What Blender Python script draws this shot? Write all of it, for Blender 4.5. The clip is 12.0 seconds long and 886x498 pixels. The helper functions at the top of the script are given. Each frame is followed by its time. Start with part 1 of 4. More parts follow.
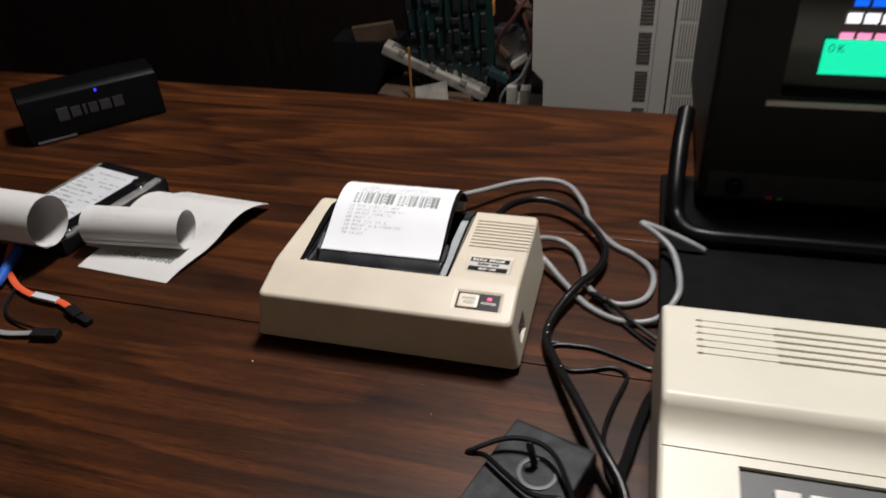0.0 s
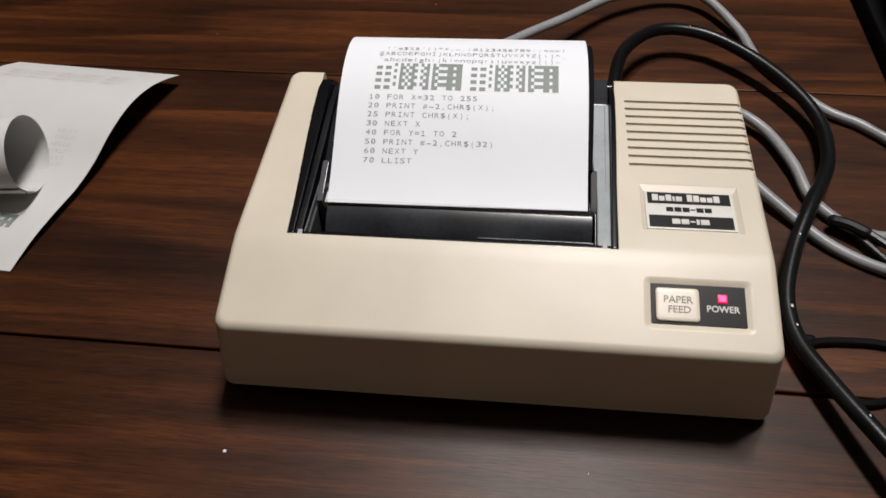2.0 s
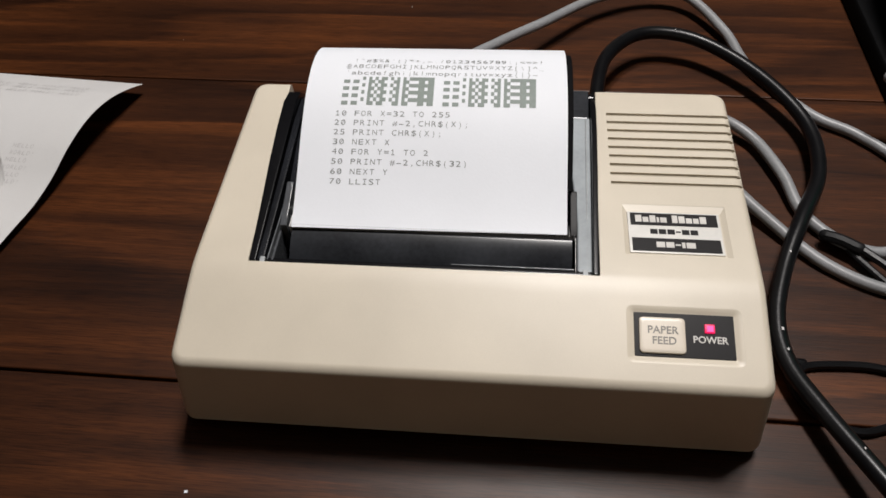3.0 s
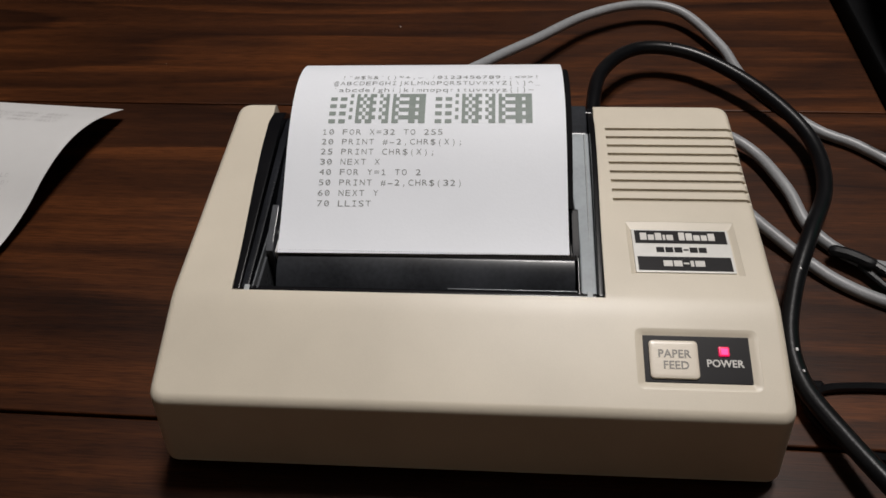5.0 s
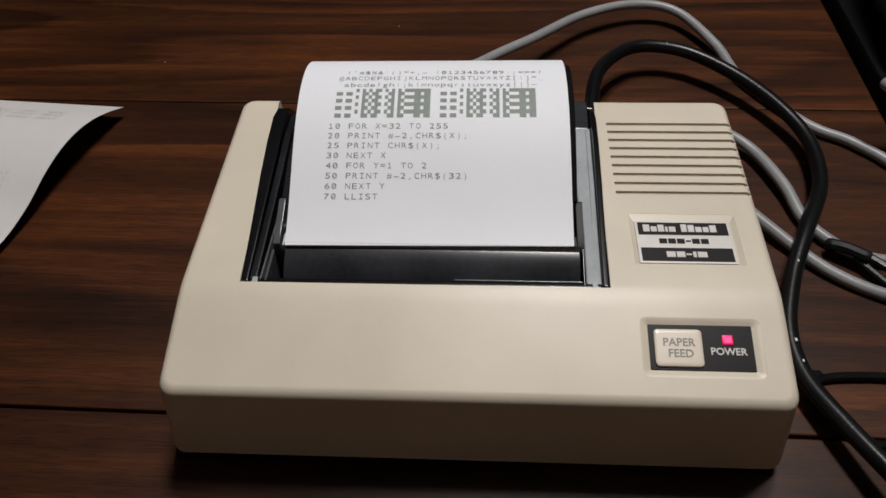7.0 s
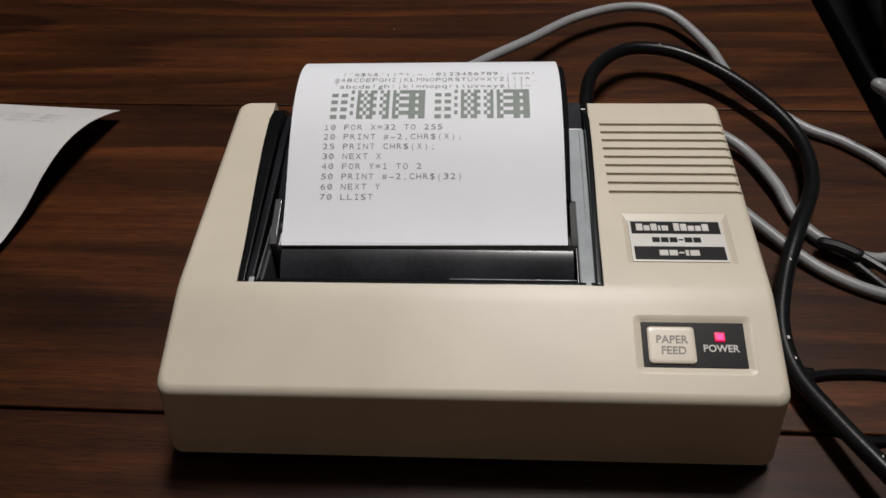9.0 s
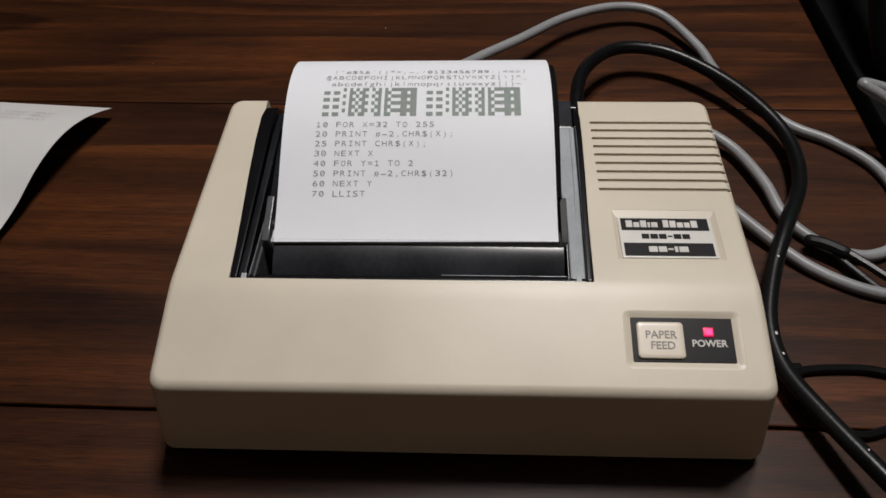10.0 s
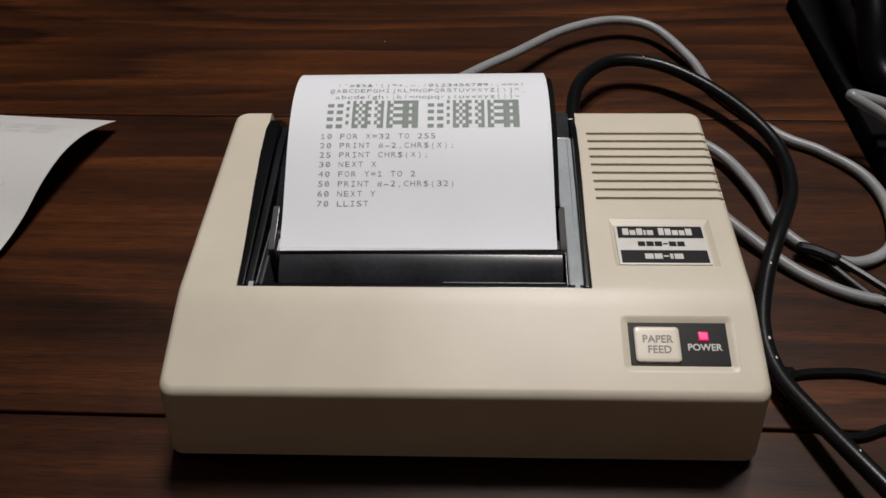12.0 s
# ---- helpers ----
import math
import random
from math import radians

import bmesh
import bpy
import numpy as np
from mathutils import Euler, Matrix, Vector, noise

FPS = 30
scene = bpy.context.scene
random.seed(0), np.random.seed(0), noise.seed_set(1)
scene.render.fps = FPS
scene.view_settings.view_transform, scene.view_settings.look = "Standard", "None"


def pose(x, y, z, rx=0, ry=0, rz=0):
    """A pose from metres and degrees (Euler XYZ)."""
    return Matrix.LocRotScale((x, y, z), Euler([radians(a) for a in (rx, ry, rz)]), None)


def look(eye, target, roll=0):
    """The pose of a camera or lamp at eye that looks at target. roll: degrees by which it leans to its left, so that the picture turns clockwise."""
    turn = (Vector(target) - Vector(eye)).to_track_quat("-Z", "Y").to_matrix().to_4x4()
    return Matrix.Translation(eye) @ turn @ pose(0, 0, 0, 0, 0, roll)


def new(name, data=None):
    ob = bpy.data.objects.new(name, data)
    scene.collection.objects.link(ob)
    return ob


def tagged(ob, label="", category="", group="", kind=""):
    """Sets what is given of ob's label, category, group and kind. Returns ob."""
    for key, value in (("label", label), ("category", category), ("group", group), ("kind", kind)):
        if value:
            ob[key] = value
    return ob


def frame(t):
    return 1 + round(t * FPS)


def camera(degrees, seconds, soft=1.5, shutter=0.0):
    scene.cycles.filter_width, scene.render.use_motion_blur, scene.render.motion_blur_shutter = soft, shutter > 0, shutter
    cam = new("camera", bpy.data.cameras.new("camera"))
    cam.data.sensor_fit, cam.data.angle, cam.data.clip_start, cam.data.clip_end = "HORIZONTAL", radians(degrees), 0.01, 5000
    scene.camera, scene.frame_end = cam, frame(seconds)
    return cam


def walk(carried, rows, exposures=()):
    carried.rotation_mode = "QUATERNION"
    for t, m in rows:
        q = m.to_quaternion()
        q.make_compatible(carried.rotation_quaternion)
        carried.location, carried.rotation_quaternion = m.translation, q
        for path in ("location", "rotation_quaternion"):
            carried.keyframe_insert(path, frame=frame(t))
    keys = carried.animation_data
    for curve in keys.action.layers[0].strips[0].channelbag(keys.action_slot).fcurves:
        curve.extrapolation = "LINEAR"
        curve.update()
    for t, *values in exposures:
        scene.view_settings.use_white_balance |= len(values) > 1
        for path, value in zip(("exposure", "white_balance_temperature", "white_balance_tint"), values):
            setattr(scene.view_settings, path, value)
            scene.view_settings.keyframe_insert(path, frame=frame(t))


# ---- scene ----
cam = camera(61.26, 12.0, soft=1.6, shutter=0.4)
PATH = [
    (0, (0.2755, -0.4289, 0.4295), (0.1858, -0.1119, 0.2026), -3.42),
    (0.5, (0.2048, -0.3319, 0.3799), (0.1184, -0.0378, 0.1230), -5.46),
    (1, (0.1252, -0.2388, 0.3364), (0.0698, 0.0352, 0.0503), -5.06),
    (1.5, (0.1024, -0.1703, 0.3065), (0.0657, 0.0830, -0.0008), -3.93),
    (2, (0.0992, -0.1374, 0.2920), (0.0658, 0.1096, -0.0209), -3.69),
    (2.5, (0.1035, -0.1201, 0.2874), (0.0741, 0.1246, -0.0276), -3.30),
    (3, (0.1045, -0.1151, 0.2867), (0.0764, 0.1283, -0.0295), -3.41),
    (3.5, (0.1029, -0.1092, 0.2832), (0.0756, 0.1375, -0.0306), -3.47),
    (3.7, (0.1030, -0.1057, 0.2797), (0.0768, 0.1439, -0.0318), -3.40),
    (5.5, (0.1006, -0.1077, 0.2736), (0.0772, 0.1477, -0.0333), -3.51),
    (6, (0.0970, -0.1121, 0.2753), (0.0751, 0.1446, -0.0308), -3.25),
    (6.5, (0.0973, -0.1143, 0.2757), (0.0783, 0.1426, -0.0303), -3.01),
    (7, (0.0956, -0.1123, 0.2732), (0.0780, 0.1446, -0.0328), -2.69),
    (9, (0.0965, -0.1151, 0.2741), (0.0804, 0.1434, -0.0307), -2.66),
    (9.5, (0.0964, -0.1152, 0.2765), (0.0845, 0.1416, -0.0299), -2.09),
    (10, (0.0965, -0.1175, 0.2745), (0.0850, 0.1414, -0.0302), -1.89),
    (10.5, (0.0941, -0.1199, 0.2782), (0.0845, 0.1393, -0.0263), -1.50),
    (11, (0.0947, -0.1205, 0.2781), (0.0842, 0.1411, -0.0243), -1.57),
    (11.5, (0.0947, -0.1213, 0.2791), (0.0854, 0.1413, -0.0225), -1.58),
    (12, (0.0939, -0.1233, 0.2796), (0.0853, 0.1400, -0.0213), -1.63),
]
walk(cam, [(t, look(eye, target, roll)) for t, eye, target, roll in PATH],
     [(0.0, 0.30), (0.5, 0.27), (1.0, 0.17), (2.0, 0.05), (2.5, -0.01), (3.5, 0.0), (3.7, -0.05), (5.3, -0.34), (12.0, -0.37)])

# ---- world and lights ----
world = bpy.data.worlds.new("world")
scene.world = world
world.use_nodes = True
bg = world.node_tree.nodes["Background"]
bg.inputs["Color"].default_value = (0.9, 0.85, 0.8, 1)
bg.inputs["Strength"].default_value = 0.02

# the two bulbs of the ceiling lamp above the table
for bulb_place, watts in (((0.24, 0.57, 1.55), 58.0), ((0.36, 0.40, 1.55), 48.0)):
    bulb_data = bpy.data.lights.new("ceiling_bulb", "POINT")
    bulb_data.shadow_soft_size = 0.09
    bulb_data.energy, bulb_data.color = watts, (1.0, 0.955, 0.925)
    bulb = new("ceiling_bulb", bulb_data)
    bulb.location = bulb_place


# ---- materials ----
def mat(name, base, rough=0.5, metal=0.0, vary=0.15, scale=40.0, fine=600.0, bump=0.05, spec=0.5, coat=0.0, trans=0.0, emit=None, strength=0.0):
    m = bpy.data.materials.new(name)
    m.use_nodes = True
    nt = m.node_tree
    b = nt.nodes["Principled BSDF"]
    b.inputs["Roughness"].default_value = rough
    b.inputs["Metallic"].default_value = metal
    b.inputs["Specular IOR Level"].default_value = spec
    b.inputs["Coat Weight"].default_value = coat
    b.inputs["Transmission Weight"].default_value = trans
    tc = nt.nodes.new("ShaderNodeTexCoord")
    n1 = nt.nodes.new("ShaderNodeTexNoise")
    n1.inputs["Scale"].default_value, n1.inputs["Detail"].default_value = scale, 5.0
    n2 = nt.nodes.new("ShaderNodeTexNoise")
    n2.inputs["Scale"].default_value, n2.inputs["Detail"].default_value = fine, 3.0
    nt.links.new(tc.outputs["Object"], n1.inputs["Vector"])
    nt.links.new(tc.outputs["Object"], n2.inputs["Vector"])
    add = nt.nodes.new("ShaderNodeMath")
    add.operation = "MULTIPLY_ADD"
    add.inputs[1].default_value = 0.35
    nt.links.new(n2.outputs["Fac"], add.inputs[0])
    nt.links.new(n1.outputs["Fac"], add.inputs[2])
    ramp = nt.nodes.new("ShaderNodeValToRGB")
    c = ramp.color_ramp
    c.elements[0].position, c.elements[1].position = 0.4, 0.95
    c.elements[0].color = tuple(v * (1 - vary) for v in base) + (1,)
    c.elements[1].color = tuple(min(1, v * (1 + vary)) for v in base) + (1,)
    nt.links.new(add.outputs[0], ramp.inputs[0])
    nt.links.new(ramp.outputs[0], b.inputs["Base Color"])
    if bump:
        bp = nt.nodes.new("ShaderNodeBump")
        bp.inputs["Strength"].default_value, bp.inputs["Distance"].default_value = bump, 0.001
        nt.links.new(n2.outputs["Fac"], bp.inputs["Height"])
        nt.links.new(bp.outputs[0], b.inputs["Normal"])
    if emit:
        b.inputs["Emission Color"].default_value = (*emit, 1)
        b.inputs["Emission Strength"].default_value = strength
    return m


def wood(name, dark, mid, light, rough=0.33, sheen=0.13):
    """Dark laminate with grain along x, flame figure and fine pores."""
    m = bpy.data.materials.new(name)
    m.use_nodes = True
    nt = m.node_tree
    b = nt.nodes["Principled BSDF"]
    tc = nt.nodes.new("ShaderNodeTexCoord")
    oi = nt.nodes.new("ShaderNodeObjectInfo")
    shift = nt.nodes.new("ShaderNodeVectorMath")
    shift.operation = "MULTIPLY_ADD"
    shift.inputs[1].default_value = (3.0, 7.0, 0.0)
    comb = nt.nodes.new("ShaderNodeCombineXYZ")
    for k in ("X", "Y"):
        nt.links.new(oi.outputs["Random"], comb.inputs[k])
    nt.links.new(comb.outputs[0], shift.inputs[0])
    nt.links.new(tc.outputs["Object"], shift.inputs[2])

    def noise_tex(sx, sy, detail, distort=0.0, rough_=0.6):
        mp = nt.nodes.new("ShaderNodeMapping")
        mp.inputs["Scale"].default_value = (sx, sy, 1.0)
        nt.links.new(shift.outputs[0], mp.inputs["Vector"])
        n = nt.nodes.new("ShaderNodeTexNoise")
        n.inputs["Scale"].default_value, n.inputs["Detail"].default_value = 1.0, detail
        n.inputs["Distortion"].default_value, n.inputs["Roughness"].default_value = distort, rough_
        nt.links.new(mp.outputs[0], n.inputs["Vector"])
        return n

    field = noise_tex(1.15, 9.0, 1.5, 0.35, 0.4)
    streak = noise_tex(3.6, 130.0, 6.0, 0.5, 0.68)
    cloud = noise_tex(5.0, 26.0, 3.0, 0.4, 0.55)
    pores = noise_tex(70.0, 1700.0, 2.0)

    def math_node(op, a, bval):
        q = nt.nodes.new("ShaderNodeMath")
        q.operation = op
        nt.links.new(a, q.inputs[0])
        if isinstance(bval, float):
            q.inputs[1].default_value = bval
        else:
            nt.links.new(bval, q.inputs[1])
        return q.outputs[0]

    # flame figure: growth rings cut at a slant, each with one sharp dark edge
    ring = math_node("FRACT", math_node("ADD", math_node("MULTIPLY", field.outputs["Fac"], 10.0), math_node("MULTIPLY", streak.outputs["Fac"], 0.45)), 0.0)
    soft_edge = nt.nodes.new("ShaderNodeValToRGB")
    se = soft_edge.color_ramp
    se.elements[0].position, se.elements[0].color = 0.0, (0.44, 0.44, 0.44, 1)
    se.elements[1].position, se.elements[1].color = 1.0, (0.38, 0.38, 0.38, 1)
    for at, level in ((0.12, 0.62), (0.45, 0.57), (0.80, 0.45)):
        el = se.elements.new(at)
        el.color = (level, level, level, 1)
    nt.links.new(ring, soft_edge.inputs[0])
    grain = math_node("ADD", math_node("MULTIPLY", soft_edge.outputs[0], 0.40), math_node("MULTIPLY", streak.outputs["Fac"], 0.36))
    total = math_node("ADD", grain, math_node("MULTIPLY", cloud.outputs["Fac"], 0.30))
    ramp = nt.nodes.new("ShaderNodeValToRGB")
    c = ramp.color_ramp
    c.elements[0].position, c.elements[0].color = 0.41, (*dark, 1)
    c.elements[1].position, c.elements[1].color = 0.70, (*light, 1)
    e = c.elements.new(0.54)
    e.color = (*mid, 1)
    nt.links.new(total, ramp.inputs[0])
    mix = nt.nodes.new("ShaderNodeMix")
    mix.data_type, mix.blend_type = "RGBA", "MULTIPLY"
    pr = nt.nodes.new("ShaderNodeValToRGB")
    pr.color_ramp.elements[0].position, pr.color_ramp.elements[1].position = 0.38, 0.55
    pr.color_ramp.elements[0].color = (0.45, 0.42, 0.4, 1)
    nt.links.new(pores.outputs["Fac"], pr.inputs[0])
    mix.inputs["Factor"].default_value = 0.75
    nt.links.new(ramp.outputs[0], mix.inputs["A"])
    nt.links.new(pr.outputs[0], mix.inputs["B"])
    nt.links.new(mix.outputs["Result"], b.inputs["Base Color"])
    smear = noise_tex(7.0, 9.0, 4.0, 0.5)
    rr = nt.nodes.new("ShaderNodeMapRange")
    rr.inputs["To Min"].default_value, rr.inputs["To Max"].default_value = rough - 0.06, rough + 0.10
    nt.links.new(smear.outputs["Fac"], rr.inputs["Value"])
    nt.links.new(rr.outputs[0], b.inputs["Roughness"])
    b.inputs["Specular IOR Level"].default_value = sheen
    bp = nt.nodes.new("ShaderNodeBump")
    bp.inputs["Strength"].default_value, bp.inputs["Distance"].default_value = 0.10, 0.001
    nt.links.new(pores.outputs["Fac"], bp.inputs["Height"])
    nt.links.new(bp.outputs[0], b.inputs["Normal"])
    return m


M_WOOD = wood("walnut_laminate", (0.0130, 0.0040, 0.0016), (0.043, 0.0133, 0.0041), (0.130, 0.0392, 0.0100), 0.39, 0.22)
# near black: the shadow beyond the table is put into this colour
M_WALL = wood("shadow_dark_panelling", (0.0040, 0.0018, 0.0013), (0.0062, 0.0028, 0.0019), (0.0095, 0.0042, 0.0028), 0.8)
M_BEIGE = mat("cream_abs_plastic", (0.605, 0.545, 0.445), 0.41, vary=0.08, scale=22, fine=2600, bump=0.035)
M_BEIGE2 = mat("ivory_abs_plastic", (0.63, 0.60, 0.51), 0.40, vary=0.05, scale=14, fine=2200, bump=0.10)
M_GROOVE_SHADE = mat("groove_shade_plastic", (0.40, 0.35, 0.27), 0.6)
M_BLACK = mat("black_plastic", (0.006, 0.006, 0.007), 0.5, vary=0.3, spec=0.25)
M_DUSTY = mat("dusty_black_plastic", (0.024, 0.026, 0.029), 0.6, vary=0.9, scale=90, fine=900, bump=0.25, spec=0.25)
M_MATTE = mat("matt_black", (0.004, 0.004, 0.0045), 0.8, vary=0.4, scale=60, spec=0.08)
M_RAIL = mat("black_tube_paint", (0.003, 0.003, 0.0035), 0.34, vary=0.4, scale=60, spec=0.16)
M_BLACK_GLOSS = mat("black_gloss_plastic", (0.006, 0.006, 0.007), 0.2, vary=0.2, bump=0.0, spec=0.35)
M_SPEAKER = mat("black_speaker_plastic", (0.0028, 0.0028, 0.0032), 0.35, vary=0.3, scale=60, spec=0.15)
M_SMOKE = mat("smoked_acrylic", (0.024, 0.026, 0.030), 0.24, vary=0.6, scale=35, bump=0.0)
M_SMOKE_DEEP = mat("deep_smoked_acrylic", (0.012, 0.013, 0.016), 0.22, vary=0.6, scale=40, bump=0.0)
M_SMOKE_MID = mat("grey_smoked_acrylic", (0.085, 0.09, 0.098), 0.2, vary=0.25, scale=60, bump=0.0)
M_SMOKE_GLINT = mat("acrylic_edge_glint", (0.15, 0.16, 0.17), 0.18, vary=0.5, scale=70, bump=0.0)
M_SMOKE_CLEAR = mat("pale_clip_and_glint_acrylic", (0.40, 0.42, 0.43), 0.25, vary=0.2, scale=60, bump=0.0)
M_SMOKE_REFLECTION = mat("reflection_grey_acrylic", (0.36, 0.39, 0.41), 0.18, vary=0.15, scale=60, bump=0.0)
M_RUBBER = mat("black_rubber", (0.005, 0.005, 0.0058), 0.31, vary=0.3, scale=80, spec=0.32)
M_GREYCABLE = mat("grey_vinyl", (0.255, 0.26, 0.268), 0.40, vary=0.24, scale=28)
M_PAPER = mat("thermal_paper", (0.775, 0.80, 0.845), 0.55, vary=0.02, scale=30, fine=900, bump=0.04, spec=0.3)
# aged tone, darkened further for the shade on strips tilted off the lamp
M_PAPER_OLD_DIM = mat("dimmed_aged_thermal_paper", (0.59, 0.585, 0.58), 0.55, vary=0.03, scale=30, fine=900, bump=0.04, spec=0.3)
M_INK = mat("thermal_ink", (0.17, 0.18, 0.175), 0.6, vary=0.12, scale=500, bump=0.0)
M_INK_GREEN = mat("thermal_block_ink", (0.205, 0.245, 0.225), 0.6, vary=0.10, scale=500, bump=0.0)
M_INK_FADED = mat("faded_thermal_ink", (0.48, 0.47, 0.47), 0.6, vary=0.1, scale=500, bump=0.0)
M_SILVER = mat("brushed_silver", (0.60, 0.59, 0.56), 0.38, 0.15, vary=0.06, scale=200, bump=0.02)
M_CHROME = mat("bare_metal", (0.55, 0.55, 0.56), 0.22, 1.0, vary=0.15, bump=0.02)
M_RIM = mat("worn_cast_metal", (0.40, 0.40, 0.40), 0.3, 0.6, vary=0.35, scale=70)
M_STEEL = mat("dull_steel", (0.28, 0.28, 0.29), 0.4, 0.9, vary=0.2)
M_BUTTON = mat("cream_button", (0.70, 0.63, 0.53), 0.3, vary=0.03, bump=0.02)
M_PANEL = mat("black_fascia", (0.010, 0.009, 0.010), 0.42, vary=0.2, bump=0.0, spec=0.18)
M_BTEXT = mat("grey_button_lettering", (0.22, 0.21, 0.19), 0.5, bump=0.0)
M_WTEXT = mat("pale_lettering", (0.62, 0.60, 0.57), 0.45, bump=0.0)
M_LED = mat("lit_red_led", (0.6, 0.02, 0.08), 0.3, bump=0.0, emit=(1.0, 0.03, 0.17), strength=2.6)
M_LED_RIM = mat("red_led_lens", (0.35, 0.01, 0.04), 0.3, bump=0.0, emit=(1.0, 0.01, 0.12), strength=0.8)
M_BLUE_LED = mat("lit_blue_led", (0.02, 0.02, 0.4), 0.3, bump=0.0, emit=(0.02, 0.03, 1.0), strength=2.0)
M_LABEL = mat("white_label", (0.55, 0.57, 0.60), 0.45, vary=0.05)
M_ORANGE = mat("orange_red_cable", (0.72, 0.11, 0.04), 0.4, vary=0.1)
M_BLUE = mat("blue_wire", (0.02, 0.10, 0.45), 0.4)
M_GREEN = mat("green_wire", (0.03, 0.16, 0.06), 0.4)
M_GREYKEY = mat("grey_key_bezel", (0.075, 0.078, 0.08), 0.5, vary=0.15)
M_DIMGREY = mat("dim_grey_print", (0.036, 0.036, 0.038), 0.5)
M_KEY = mat("white_key", (0.66, 0.64, 0.58), 0.4, vary=0.05)
M_TOWER = mat("pale_grey_case_paint", (0.34, 0.325, 0.30), 0.5, vary=0.05, scale=8)
M_DARKSLOT = mat("dark_slot", (0.03, 0.028, 0.026), 0.7)
M_SLIT = mat("shaded_slit", (0.15, 0.14, 0.13), 0.7)
M_PCB = mat("circuit_board_green", (0.010, 0.035, 0.032), 0.4, vary=0.5, scale=60)
M_CHIP = mat("chip_black", (0.02, 0.022, 0.026), 0.4, vary=0.4, scale=90)
M_CHIP2 = mat("component_teal", (0.014, 0.030, 0.034), 0.4, vary=0.6, scale=90)
M_WHITE = mat("white_plastic", (0.40, 0.385, 0.35), 0.5, vary=0.06)
M_CARD = mat("cardboard", (0.060, 0.034, 0.019), 0.85, vary=0.35, scale=25)
M_DIRTY = mat("dusty_white_plastic", (0.19, 0.18, 0.155), 0.7, vary=0.5, scale=30)
M_REDWIRE = mat("red_wire", (0.07, 0.02, 0.018), 0.5)
M_YELLOW = mat("orange_capacitor", (0.34, 0.14, 0.03), 0.45)
M_FLOOR = mat("dark_floor", (0.035, 0.027, 0.022), 0.7, vary=0.3, scale=6)
M_BOUNCE_WALL = mat("bounce_wall_plaster", (0.44, 0.36, 0.27), 0.85, vary=0.06, scale=5)
M_CEIL = mat("low_bounce_ceiling_paint", (0.045, 0.042, 0.04), 0.8, vary=0.08, scale=4)
M_GLASS_CRT = mat("dark_screen_glass", (0.006, 0.009, 0.010), 0.14, vary=0.1, bump=0.0)


def glow(name, color, strength):
    return mat(name, tuple(0.2 * v for v in color), 0.3, bump=0.0, vary=0.05, emit=color, strength=strength)


M_GREEN_GLOW = glow("screen_green", (0.0, 0.76, 0.40), 0.95)
M_WHITE_GLOW = glow("screen_white", (0.95, 0.9, 0.95), 1.2)
M_PINK_GLOW = glow("screen_pink", (1.0, 0.3, 0.55), 1.0)
M_BLUE_GLOW = glow("screen_blue", (0.0, 0.12, 0.95), 1.0)
M_DARK_INK = mat("screen_dark_green", (0.0, 0.05, 0.02), 0.4, bump=0.0)


# ---- geometry helpers ----
def link(name, bm, material, parent=None, label="", smooth=40):
    me = bpy.data.meshes.new(name)
    bmesh.ops.recalc_face_normals(bm, faces=bm.faces[:])
    bm.to_mesh(me)
    bm.free()
    me.materials.append(material)
    if smooth:
        me.polygons.foreach_set("use_smooth", [True] * len(me.polygons))
        me.set_sharp_from_angle(angle=radians(smooth))
    ob = new(name, me)
    if smooth and len(me.polygons) < 4000:
        even = ob.modifiers.new("even_normals", "WEIGHTED_NORMAL")
        even.keep_sharp, even.weight = True, 80
    if parent:
        ob.parent = parent
    if label:
        ob["label"] = label
    return ob


def part(name, bm, material, parent, label="", smooth=40):
    return link(name, bm, material, parent, label, smooth)


def thing(name, m, label, category, group="", kind=""):
    ob = new(name)
    ob.empty_display_size = 0.02
    ob.matrix_world = m
    return tagged(ob, label, category, group, kind)


def box(x0, x1, y0, y1, z0, z1, r=0.0, seg=2, bm=None, m=None):
    """A box, its edges rounded by r; joined to bm where it is given."""
    b = bmesh.new()
    bmesh.ops.create_cube(b, size=1)
    for v in b.verts:
        v.co = Vector(((x0 + x1) / 2 + v.co.x * (x1 - x0), (y0 + y1) / 2 + v.co.y * (y1 - y0), (z0 + z1) / 2 + v.co.z * (z1 - z0)))
    if r:
        bmesh.ops.bevel(b, geom=b.edges[:], offset=r, segments=seg, profile=0.5, affect="EDGES", clamp_overlap=True)
    if m is not None:
        b.transform(m)
    if bm is None:
        return b
    return merge(bm, b)


def merge(bm, b):
    tmp = bpy.data.meshes.new("tmp")
    b.to_mesh(tmp)
    b.free()
    bm.from_mesh(tmp)
    bpy.data.meshes.remove(tmp)
    return bm


def prism(profile, x0, x1, r=0.0, seg=3, least=22, keep=None):
    """A (y, z) outline drawn out along x; edges sharper than least degrees are rounded by r."""
    b = bmesh.new()
    ends = [[b.verts.new((x, y, z)) for y, z in profile] for x in (x0, x1)]
    n = len(profile)
    b.faces.new(ends[0])
    b.faces.new(ends[1][::-1])
    for i in range(n):
        j = (i + 1) % n
        b.faces.new((ends[0][i], ends[1][i], ends[1][j], ends[0][j]))
    bmesh.ops.recalc_face_normals(b, faces=b.faces[:])
    if r:
        sharp = [e for e in b.edges if len(e.link_faces) == 2 and e.calc_face_angle() > radians(least)]
        if keep is not None:
            sharp = [e for e in sharp if max(v.co.z for v in e.verts) > keep]
        bmesh.ops.bevel(b, geom=sharp, offset=r, segments=seg, profile=0.5, affect="EDGES", clamp_overlap=True)
    return b


